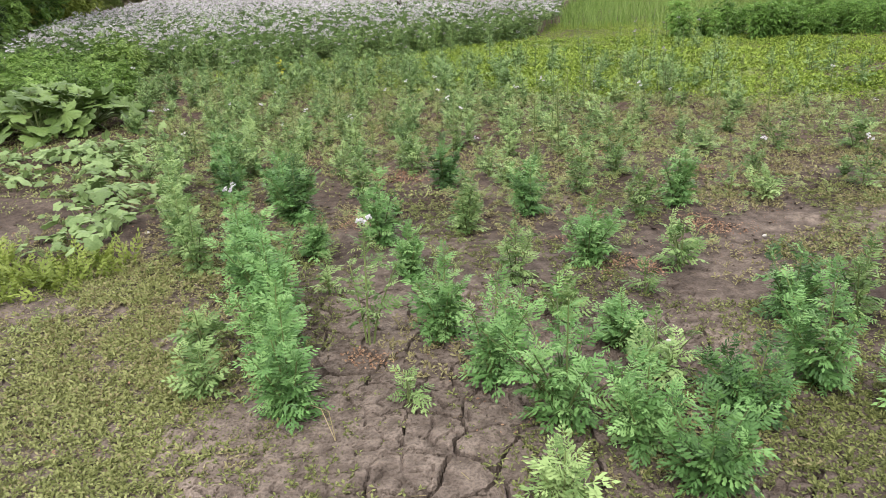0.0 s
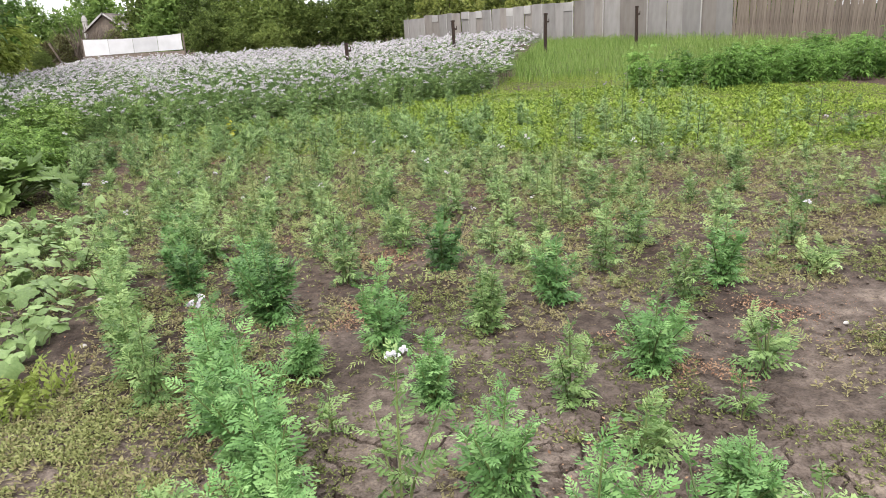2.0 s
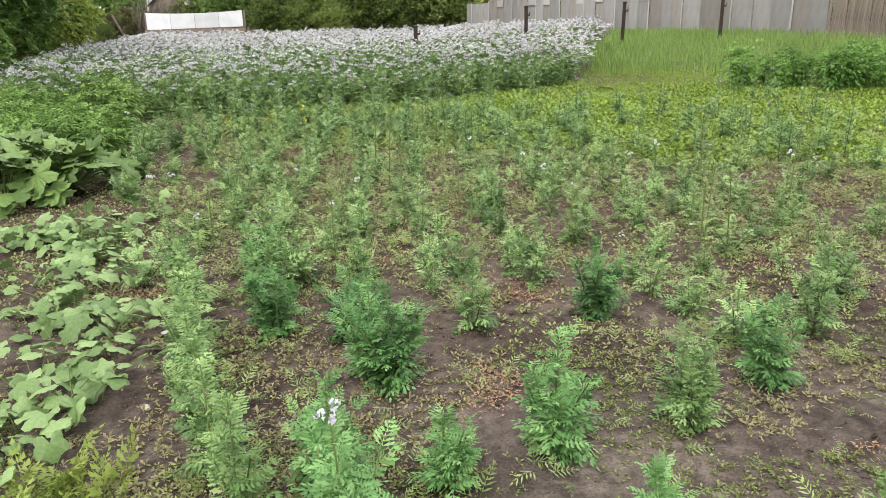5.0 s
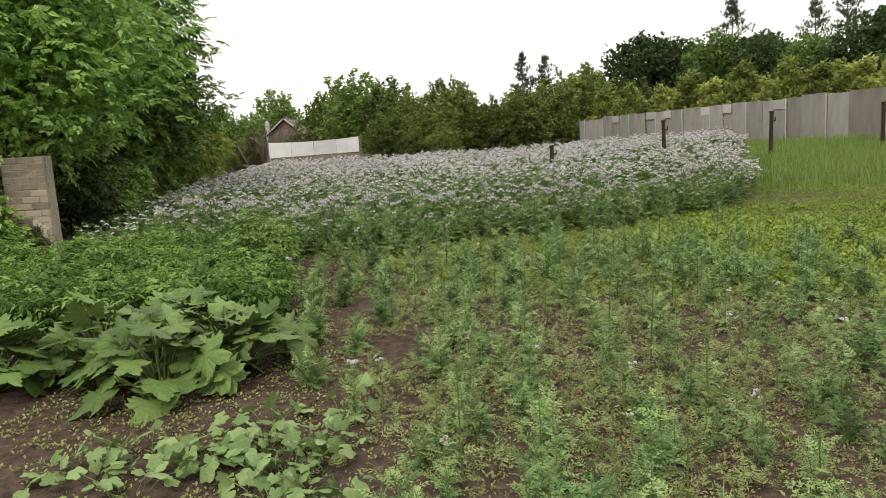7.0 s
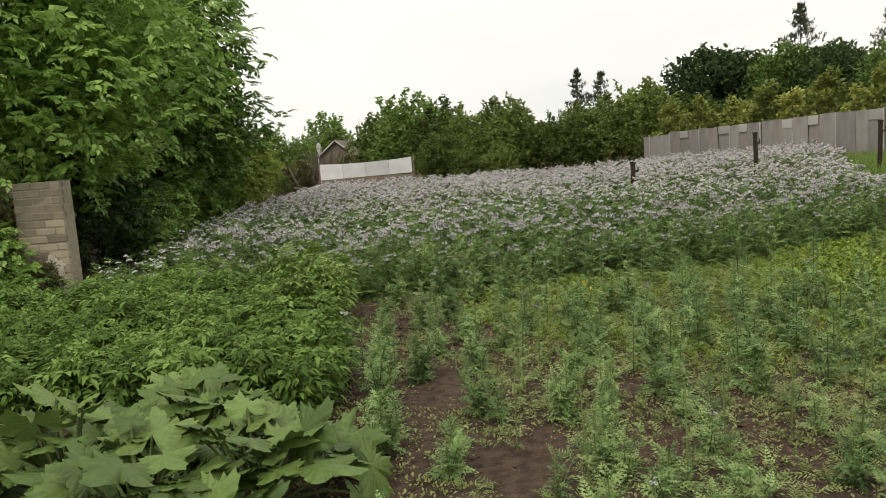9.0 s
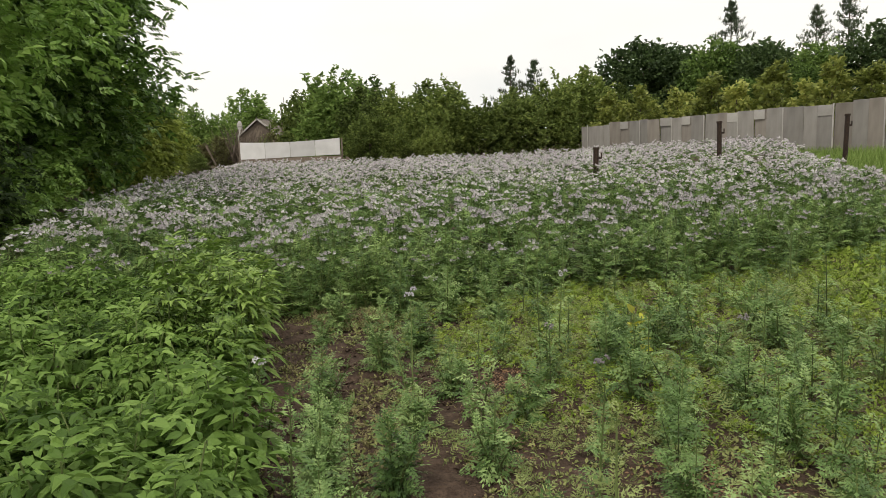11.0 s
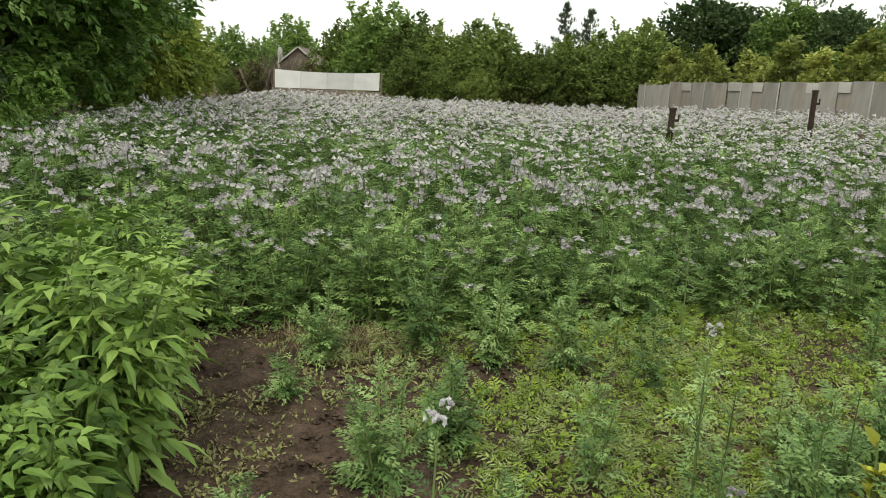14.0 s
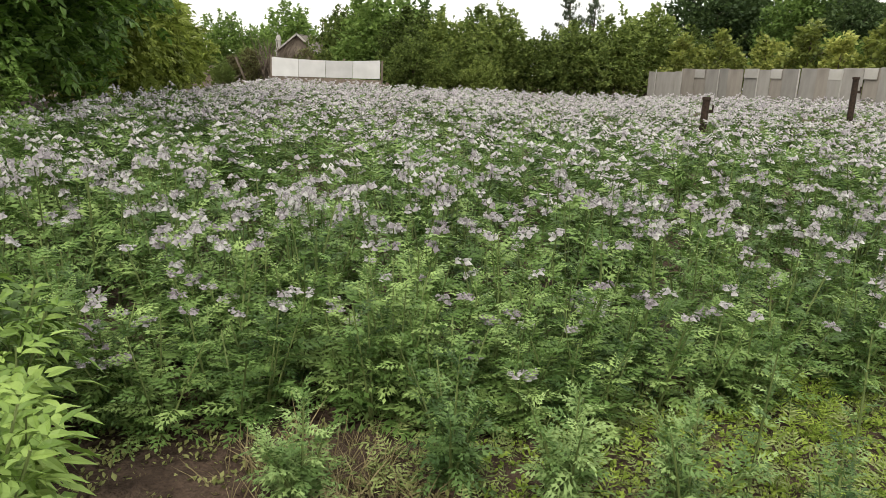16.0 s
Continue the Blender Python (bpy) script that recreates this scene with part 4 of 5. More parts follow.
def reddish(x, y):
    spots = [(-0.57, 4.83, 0.22), (1.72, 4.39, 0.26), (-2.38, 6.06, 0.25), (1.0, 3.75, 0.2), (-0.4, 2.93, 0.12), (0.7, 4.1, 0.2), (-0.3, 5.9, 0.3), (-1.1, 6.6, 0.25), (1.4, 6.3, 0.3), (-1.5, 8.2, 0.3),
             (0.6, 7.6, 0.3), (-2.85, 11.95, 0.25), (-2.2, 10.6, 0.3), (-1.83, 9.24, 0.25), (-0.95, 10.1, 0.25), (-3.35, 13.2, 0.2), (-1.2, 4.1, 0.15), (1.95, 5.6, 0.3)]
    d = np.zeros_like(x)
    for a, b, r in spots:
        d = np.maximum(d, 1 - ss(0.5 * r, 1.2 * r, np.hypot(x - a, y - b)))
    return d * ss(0.3, 0.55, value_noise(x, y, 6.0, 51)) + 0.05 * ss(0.6, 0.8, value_noise(x, y, 1.2, 52)) * (field_inside(x, y) < 0)


def yellow_area(x, y):
    edge = np.interp(x, [-3.5, -2.9, -1.2, 0.4, 1.1, 2.0, 3.2, 3.9, 8], [12.6, 11.2, 10.4, 10.4, 10.0, 9.2, 8.8, 8.2, 7.8])
    return ss(-0.4, 0.7, y - edge + 0.9 * (value_noise(x, y, 0.9, 61) - 0.5)) * (field_inside(x, y) < 0.3)


SPRIG, SPRIG_UP, SPRIG_FERN = sprig(7, 0.25, small_leaf(0.24)), sprig(4, 0.75, small_leaf(0.30), 2), sprig(4, 0.62, FERN_SEED, 3)
FLECK = tri([(0, 0, 0.02), (0.34, 0.45, 0.12), (0, 1, 0.03), (-0.30, 0.55, 0.10)], [(0, 1, 2), (0, 2, 3)])


def between_rows(x, y):
    """Low seedlings: thin near the start, closing to a carpet towards the field."""
    k = 0.30 * ss(3.2, 4.6, y) + 0.45 * ss(5.2, 7.2, y) * (1 - 0.55 * ss(1.8, 3.2, x)) + 0.55 * ss(8.5, 10.5, y)
    lane = 1 - 0.7 * (1 - ss(0.10, 0.40, np.abs(x + 1.95 + 0.24 * (y - 4.5)))) * (1 - ss(7.0, 8.5, y))
    return np.clip(k * (0.25 + 0.75 * blotch(x, y, 1.2, 0.34, 0.58, 91)), 0, 1) * lane * ss(-3.1, -2.7, x + 0.35 * np.maximum(0, y - 9.5)) * (1 - 0.7 * yellow_area(x, y) * ss(-0.6, 0.6, x)) * (field_inside(x, y) < 0.2) * (1 - bare_soil(x, y))


sow("mat_weed", "low creeping olive-green weed mat over trodden soil", "weeds", SPRIG, MAT_WEED, 3400, (-2.5, -0.7, 1.3, 4.6), left_mat, (0.013, 0.027), 5, (0, 0.15), 0.008)
sow("withered_weed", "yellowing weeds in the trodden mat", "weeds", SPRIG, DRY_WEED, 900, (-2.5, -0.7, 1.3, 4.6), lambda x, y: np.maximum(left_mat(x, y) * 0.5, 0.35 * blotch(x, y, 2.0, 0.45, 0.6, 97)), (0.010, 0.024), 29, (0, 0.2), 0.008)
sow("mat_weed", "dense low green weed mat on soil", "weeds", SPRIG, MAT_WEED, 2600, (0.85, 2.7, 1.3, 2.75), lambda x, y: ss(0.85, 1.25, x) * (1 - ss(2.3, 2.75, y + 0.25 * (1.6 - x))) * ss(0.2, 0.4, value_noise(x, y, 2.2, 33)), (0.013, 0.025), 15, (0, 0.15), 0.008)
sow("creeping_weed", "scattered clumps of low green weeds on soil", "weeds", SPRIG, MAT_WEED, 1500, (-1.9, 3.4, 1.4, 5.2), weedy, (0.012, 0.025), 6, (0, 0.15), 0.006)
sow("creeping_weed", "scattered clumps of low green weeds between the rows", "weeds", SPRIG_UP, MAT_WEED, 420, (-5.0, 6.0, 5.2, 15.5), weedy, (0.018, 0.034), 7, (0, 0.2), 0.01)
sow("phacelia_seedling", "low feathery green seedlings covering the soil between rows", "seedlings", SPRIG_FERN, PHACELIA_PALE, 95, (-4.7, 5.5, 3.2, 15.6), between_rows, (0.055, 0.120), 17, (0, 0.2), 0.02)
sow("weed_seedling", "low feathery yellow-green seedlings carpeting the ground before the field", "seedlings", SPRIG_FERN, YELLOW_WEED, 75, (-3.4, 4.5, 9.3, 16.5), lambda x, y: yellow_area(x, y) * (1 - bare_soil(x, y)) * (0.35 + 0.65 * blotch(x, y, 1.1, 0.3, 0.5, 99)), (0.05, 0.115), 37, (0, 0.2), 0.02)
sow("withered_weed", "withered reddish-brown weed leaves in flat patches", "weeds", FLECK, RED_WEED, 7600, (-3.2, 3.2, 2.3, 13), reddish, (0.006, 0.020), 8, (0.1, 0.4), 0.012)
sow("withered_weed", "yellowing dry low weeds in flat patches", "weeds", SPRIG, DRY_WEED, 800, (-4.7, 4.2, 2.0, 14), lambda x, y: 0.75 * np.maximum(blotch(x, y, 1.0, 0.54, 0.64, 71), straw_spots(x, y)) * (field_inside(x, y) < 0) * (1 - 0.8 * bare_soil(x, y)) * np.maximum(ss(-3.0, -2.5, x), ss(10.0, 10.8, y)), (0.014, 0.030), 18, (0, 0.3), 0.008)
sow("leaf_litter", "reddish-brown crumbs of dead leaf strewn on the soil", "litter", FLECK, RED_WEED, 1500, (-1.9, 3.2, 1.6, 7.5), lambda x, y: blotch(x, y, 1.4, 0.44, 0.62, 95), (0.003, 0.011), 28, (0.05, 0.2), 0.002)
sow("yellow_green_weed", "low yellow-green weeds carpeting the ground", "weeds", SPRIG_UP, YELLOW_WEED, 560, (-3.6, 9.5, 8.0, 21), lambda x, y: yellow_area(x, y) * (1 - bare_soil(x, y)) * (0.5 + 0.5 * blotch(x, y, 0.9, 0.3, 0.55, 63)), (0.018, 0.037), 9, (0, 0.25), 0.03)
sow("yellow_green_weed", "thick low carpet of bright yellow-green weeds", "weeds", SPRIG_UP, YELLOW_WEED, 240, (-0.6, 8.0, 8.6, 16.5), lambda x, y: yellow_area(x, y) * ss(-0.6, 0.6, x) * blotch(x, y, 0.8, 0.26, 0.42, 67), (0.040, 0.075), 23, (0, 0.25), 0.05)
sow("dry_litter", "pale bits of dry stalk strewn on the soil", "litter", tri([(-0.03, 0, 0.02), (0.03, 0, 0.02), (0.02, 1, 0.03), (-0.02, 1, 0.06)], [(0, 1, 2), (0, 2, 3)]), DRY, 150, (-2.6, 3.0, 1.6, 8.0), lambda x, y: 0.6 + 0 * x, (0.012, 0.05), 10, (0, 0.05), 0.002, 0.1)
CLOD = tri([(1, 0, 0.1), (0.2, 0.9, 0.1), (-0.8, 0.3, 0.1), (-0.5, -0.8, 0.1), (0.5, -0.7, 0.1), (0.1, 0.0, 0.75), (0, 0, -0.4)],
           [(0, 1, 5), (1, 2, 5), (2, 3, 5), (3, 4, 5), (4, 0, 5), (1, 0, 6), (2, 1, 6), (3, 2, 6), (4, 3, 6), (0, 4, 6)])
sow("soil_clod", "crumbs and clods of dry brown soil", "clods", CLOD, SOIL, 75, (-4.2, 3.4, 1.7, 13.8), lambda x, y: (0.25 + 0.75 * blotch(x, y, 0.9, 0.45, 0.6, 81)) * (field_inside(x, y) < 0), (0.005, 0.022), 11, (0, 0.3), 0.0, 0.3)
sow("soil_clod", "crumbs and clods of damp dark brown soil", "clods", CLOD, SOIL, 520, (-4.8, -2.8, 10.4, 13.4), lambda x, y: 0.25 + 0.75 * bare_soil(x, y), (0.006, 0.024), 21, (0, 0.3), 0.0, 0.3)
sow("dry_grass", "patch of dry straw-coloured cut grass at the field edge", "dry grass", tuft(6, 0.03, 0.16, 3, 0.9, 0.02), DRY, 500, (-4.5, -3.6, 13.0, 13.75), lambda x, y: (1 - ss(0.15, 0.42, np.hypot(x + 4.05, (y - 13.4) * 1.3))), (0.5, 1.0), 12, (0, 0.3), 0.0)


def grass_field():
    g2 = np.random.default_rng(71)
    n = 26000
    x, y = g2.uniform(2.5, 16, n), g2.uniform(17, 50, n)
    keep = (field_inside(x, y) < -0.05) & (y > 20.5 - 0.3 * (x - 3) + g2.normal(0, 0.8, n)) & ((x - 3.95) * 0.937 + (y - 52.25) * 0.35 < -0.2)
    x, y = x[keep], y[keep]
    kinds = [tuft(5, 0.07, 0.42, 80 + k, 0.4, 0.016) for k in range(4)]
    w = g2.integers(0, 4, len(x))
    pieces = [scatter(kinds[k], on_ground(np.c_[x[w == k], y[w == k]]), g2.uniform(0, 6.28, (w == k).sum()), None, None, g2.uniform(0.6, 1.25, (w == k).sum())) for k in range(4)]
    tagged(ob_of("tall_grass", pieces, GRASS), "tall light green meadow grass before the fence", "grass", kind="stuff")


grass_field()


# ---- vegetable patches ----
def stalk(a, b, r=0.006, sag=0.0):
    a, b = np.asarray(a, float), np.asarray(b, float)
    t = np.linspace(0, 1, 4)[:, None]
    p = a + (b - a) * t
    p[:, 2] += sag * np.sin(t[:, 0] * np.pi)
    return tube(p, np.linspace(r, r * 0.7, 4), 5)


BIG = [lobed_leaf(5, 0.36, 0.22, 4, 0.30, k, 64) for k in range(4)]
MIDL = [lobed_leaf(5, 0.26, 0.06, 2, 0.5, 20 + k, 22) for k in range(4)]
big_mesh = [mesh_of("leaf", [t], SQUASH) for t in BIG]
mid_mesh = [mesh_of("leaf", [t], CUCUMBER) for t in MIDL]
for me in big_mesh + mid_mesh:
    me.polygons.foreach_set("use_smooth", np.ones(len(me.polygons), bool))


def squash_plant(x, y, seed, leaves=46, reach=0.56, height=0.49):
    g2 = np.random.default_rng(seed)
    tops, tubes = [], []
    for i in range(leaves):
        az = i * GOLD + g2.normal(0, 0.25)
        q = (i + 0.5) / leaves
        r = reach * (0.25 + 0.75 * q) * g2.uniform(0.8, 1.1)
        z = height * (1.02 - 0.80 * q) * g2.uniform(0.75, 1.1)
        p = np.array((np.cos(az) * r, np.sin(az) * r, z))
        tubes.append(stalk((np.cos(az) * 0.04, np.sin(az) * 0.04, 0.0), p, 0.009, 0.06))
        tops.append((p, az, q))
    root = ob_of("squash_plant", tubes, STEM)
    root.matrix_basis = spot(x, y)
    for i, (p, az, q) in enumerate(tops):
        o = new("leaf", big_mesh[i % 4])
        o.parent = root
        o.matrix_basis = Matrix.LocRotScale(p, Euler((0.40 - 1.15 * q + g2.normal(0, 0.3), g2.normal(0, 0.35), az - 1.57 + g2.normal(0, 0.4))), (0.30 * g2.uniform(0.6, 1.2),) * 3)
    tagged(root, "large squash plant with broad lobed grey-green leaves", "squash", "squash plants")


for i, (x, y) in enumerate([(-3.88, 8.70), (-4.25, 8.35), (-4.85, 8.75), (-4.45, 9.25), (-5.5, 8.4)]):
    squash_plant(x, y, 60 + i)


stalk_mesh = mesh_of("stalk", [tube([(0, 0, -0.02), (0.0, 0.3, 0.55), (0.0, 1.0, 1.0)], (0.03, 0.025, 0.02), 5)], STEM)


def cucumber_plant(x, y, seed, leaves=10):
    g2 = np.random.default_rng(seed)
    root = new("cucumber_plant")
    root.matrix_basis = spot(x, y)
    for i in range(leaves):
        az, r = i * GOLD + g2.uniform(0, 1), 0.05 + 0.22 * (i / leaves)
        p = Vector((math.cos(az) * r, math.sin(az) * r * 1.2, g2.uniform(0.04, 0.13)))
        st = new("stalk", stalk_mesh)
        st.parent = root
        out = math.hypot(p.x, p.y)
        st.matrix_basis = Matrix.LocRotScale((p.x * 0.4, p.y * 0.4, 0), Euler((0, 0, math.atan2(p.y, p.x) - 1.57)), (0.10, out * 0.6, p.z))
        o = new("leaf", mid_mesh[i % 4])
        o.parent = root
        o.matrix_basis = Matrix.LocRotScale(p, Euler((-0.15 + g2.normal(0, 0.4), g2.normal(0, 0.4), az - 1.57 + g2.normal(0, 0.5))), (0.118 * g2.uniform(0.5, 1.2),) * 3)
    tagged(root, "low cucumber plant with pale green lobed leaves on soil", "cucumber", "cucumber plants along the path")


g = np.random.default_rng(88)
for i in range(27):
    q = i / 26
    y = 4.45 + 3.2 * q
    x = -2.24 - 0.62 * q + g.normal(0, 0.08) - (0.45 * g.uniform(0, 1) if q > 0.35 else 0.0)
    cucumber_plant(x, y + g.normal(0, 0.06), 200 + i)
for i in range(15):
    cucumber_plant(g.uniform(-4.3, -3.05), g.uniform(6.1, 7.5), 260 + i)


spray_mesh = [mesh_of("spray", [fern_leaf(7, 0.15, 0.15, 2)], DILL), mesh_of("spray", [fern_leaf(6, 0.20, 0.3, 2)], DILL)]


def dill_patch(x, y, seed, k=46, r=0.11, h=0.165):
    """Fine upright feathery sprays."""
    g2 = np.random.default_rng(seed)
    root = new("dill_clump")
    root.matrix_basis = spot(x, y)
    for i in range(k):
        o = new("spray", spray_mesh[i % 2])
        o.parent = root
        o.matrix_basis = Matrix.LocRotScale((g2.normal(0, r), g2.normal(0, r * 0.8), -0.005), Euler((g2.normal(1.2, 0.25), g2.normal(0, 0.3), g2.uniform(0, 6.28))), (h * g2.uniform(0.6, 1.2),) * 3)
    tagged(root, "clump of fine yellow-green dill on bare soil", "herb", "dill clumps")


for i, (x, y) in enumerate([(-2.20, 3.95), (-2.46, 4.1), (-2.05, 4.22), (-2.70, 3.85), (-2.42, 3.75), (-2.75, 4.25)]):
    dill_patch(x, y, 300 + i)


def leafy_clump(name, seed, h, r, leaves, leaf_t, size, mat, label, category, group):
    g2 = np.random.default_rng(seed)
    tubes, pos, yaw, pit, siz = [], [], [], [], []
    for b in range(6):
        az, lean = b * 1.05 + g2.uniform(0, 0.6), g2.uniform(0.1, 0.9) * r
        hh = h * g2.uniform(0.75, 1.05)
        t = np.linspace(0, 1, 4)
        pts = np.c_[np.cos(az) * lean * t, np.sin(az) * lean * t, hh * t]
        pts[0, 2] -= 0.03
        tubes.append(tube(pts, np.linspace(0.006, 0.003, 4), 4))
        for i in range(leaves):
            q = 0.15 + 0.85 * (i + g2.uniform(0, 1)) / leaves
            pos.append([np.interp(q, t, pts[:, k]) for k in range(3)])
            yaw.append(i * GOLD + az)
            pit.append(-0.1 + 0.7 * q + g2.normal(0, 0.3))
            siz.append(size * (1.15 - 0.45 * q) * g2.uniform(0.75, 1.2))
    o = ob_of(name, tubes, STEM)
    ob_of("foliage", [scatter(leaf_t, np.array(pos), np.array(yaw), np.array(pit), g2.normal(0, 0.35, len(pos)), np.array(siz))], mat, o)
    return tagged(o, label, category, group)


POT_LEAF, LONG_LEAF = compound_leaf(3, 0.14, 0.45, True), compound_leaf(3, 0.15, 0.55, True, 4)
potato = [leafy_clump("potato_plant", 400 + i, 0.50, 0.25, 12, POT_LEAF, 0.235, POTATO, "leafy green potato plant in a dense patch", "potato", "potato plants") for i in range(5)]
k = 0
for yy in np.arange(9.9, 14.2, 0.36):
    for xx in np.arange(-9.6, -3.7, 0.40):
        x, y = xx + g.normal(0, 0.07), yy + g.normal(0, 0.07)
        lim = np.interp(y, [9.8, 10.5, 11.5, 13.3], [-3.95, -3.95, -4.3, -4.95])
        if x > lim or field_inside(x, y) > 0.1 or (y < 10.3 and x < -7) or (x < -7.9 and y > 13.3):
            continue
        m = spot(x, y, g.uniform(0, 6.28), g.uniform(0.85, 1.12))
        if k < 5:
            potato[k].matrix_basis = m
        else:
            copy_thing(potato[int(g.integers(0, 5))], m)
        k += 1
pepper = [leafy_clump("pepper_plant", 450 + i, 0.62, 0.22, 20, LONG_LEAF, 0.17, PEPPER, "tall bright green leafy plant at the patch corner", "pepper", "bright leafy plants") for i in range(3)]
for i, (x, y) in enumerate([(-4.75, 12.9), (-4.6, 12.45), (-4.5, 12.0), (-4.95, 12.55), (-5.0, 13.1), (-4.85, 12.1), (-4.45, 11.6), (-4.75, 11.65)]):
    m = spot(x, y, i * 2.1, 0.95 + 0.1 * (i % 3))
    if i < 3:
        pepper[i].matrix_basis = m
    else:
        copy_thing(pepper[i % 3], m)

berry = [leafy_clump("berry_bush", 470 + i, 0.78, 0.34, 16, POT_LEAF, 0.24, BERRY, "dense green berry bush in a row", "bush", "row of berry bushes") for i in range(4)]
k = 0
for yy in np.arange(15.0, 19.6, 0.55):
    for xx in np.arange(5.6, 13, 0.55):
        x, y = xx + g.normal(0, 0.1), yy + g.normal(0, 0.1)
        if y > 16.3 + 0.35 * (x - 5.6) or y < 14.9 + 0.5 * (6.4 - x):
            continue
        m = spot(x, y, g.uniform(0, 6.28), g.uniform(0.8, 1.1))
        if k < 4:
            berry[k].matrix_basis = m
        else:
            copy_thing(berry[int(g.integers(0, 4))], m)
        k += 1


# ---- box helper ----
def box(bm, cx, cy, cz, sx, sy, sz, turn=0.0, tilt=0.0, bevel=0.0):
    r = bmesh.ops.create_cube(bm, size=1.0, matrix=Matrix.LocRotScale((cx, cy, cz), Euler((tilt, 0, turn)), (sx, sy, sz)))
    if bevel:
        edges = list({e for v in r["verts"] for e in v.link_edges})
        bmesh.ops.bevel(bm, geom=edges, offset=bevel, segments=1, affect="EDGES")
    return r


# ---- fence of sheets, and old iron posts ----
FENCE_AT, FENCE_TO = Vector((3.95, 52.25, 0)), Vector((0.350, -0.937, 0))


def build_fence():
    g2 = np.random.default_rng(91)
    turn = math.atan2(FENCE_TO.y, FENCE_TO.x)
    root = new("fence")
    root.matrix_basis = Matrix.Translation(FENCE_AT) @ Matrix.Rotation(turn, 4, "Z")

    def foot(s):
        p = FENCE_AT + FENCE_TO * s
        return float(ground_z(p.x, p.y))

    s, k = 0.0, 0
    while s < 27.0:
        w = g2.uniform(0.62, 1.05)
        h = 1.86 + g2.normal(0, 0.02) - (0.12 if s < 2.5 else 0)
        bm = bmesh.new()
        box(bm, 0, 0, h / 2, w - 0.012, 0.03, h, 0, 0, 0.005)
        part("panel", bm, (CONCRETE, CONCRETE, DARK_SHEET, CONCRETE, CONCRETE, CONCRETE, DARK_SHEET)[int(g2.integers(0, 7))], root,
             at=Matrix.LocRotScale((s + w / 2, g2.normal(0, 0.015), foot(s) - 0.03), Euler((g2.normal(0, 0.012), g2.normal(0, 0.006), 0)), None))
        if k % 6 in (3, 5) and 3 < s < 18:
            bm = bmesh.new()
            box(bm, 0, 0, 0.19, w * 0.9, 0.02, 0.38, 0, 0, 0.004)
            part("patch", bm, PALE_SHEET, root, "pale patching sheet", at=Matrix.Translation((s + w / 2, -0.05, foot(s) + h - 0.42)))
        if k % 3 == 1:
            bm = bmesh.new()
            box(bm, 0, 0, 0.93, 0.05, 0.04, 1.84, 0, 0, 0.005)
            part("batten", bm, PALE_SHEET, root, "pale batten over a joint", at=Matrix.Translation((s, -0.05, foot(s) - 0.03)))
        s += w
        k += 1
    bm = bmesh.new()
    box(bm, 13.5, 0.06, 0.9, 27.0, 0.06, 0.10)
    part("rail", bm, OLD_WOOD, root)
    tagged(root, "long weathered grey sheet fence with pale patches", "fence")
    wood = new("board_fence")
    wood.matrix_basis = root.matrix_basis.copy()
    while s < 33.5:
        w = g2.uniform(0.10, 0.16)
        h = 1.86 + g2.normal(0, 0.06)
        bm = bmesh.new()
        box(bm, 0, 0, h / 2, w - 0.012, 0.025, h, 0, 0, 0.003)
        part("board", bm, OLD_WOOD, wood, at=Matrix.LocRotScale((s + w / 2, g2.normal(0, 0.01), foot(s) - 0.03), Euler((0, g2.normal(0, 0.01), 0)), None))
        s += w
    for z in (0.95, 1.95):
        bm = bmesh.new()
        box(bm, 30.3, 0.05, z, 6.2, 0.05, 0.09)
        part("rail", bm, OLD_WOOD, wood)
    tagged(wood, "old brown wooden board fence", "fence")


build_fence()


def iron_post(x, y, h, tilt):
    bm = bmesh.new()
    bmesh.ops.create_cone(bm, cap_ends=True, segments=10, radius1=0.062, radius2=0.058, depth=h + 0.2, matrix=Matrix.Translation((0, 0, h / 2 - 0.1)))
    bmesh.ops.create_cone(bm, cap_ends=True, segments=10, radius1=0.075, radius2=0.07, depth=0.05, matrix=Matrix.Translation((0, 0, h - 0.02)))
    o = part("iron_post", bm, RUST)
    o.matrix_basis = Matrix.LocRotScale((x, y, float(ground_z(x, y))), Euler((0.01, tilt, 0)), None)
    bm = bmesh.new()
    box(bm, 0.085, 0, h * 0.80, 0.09, 0.03, 0.05, 0, 0, 0.004)
    box(bm, 0.12, 0, h * 0.80 + 0.05, 0.025, 0.03, 0.12, 0, 0, 0.004)
    part("hook", bm, RUST, o)
    tagged(o, "dark rusty iron post with a small hook", "post", "line of iron posts")


for x, y, h, t in [(-0.29, 23.93, 1.12, 0.01), (3.5, 27.2, 1.47, -0.02), (6.83, 27.45, 1.45, 0.015), (10.3, 27.6, 1.42, -0.01)]:
    iron_post(x, y, h, t)


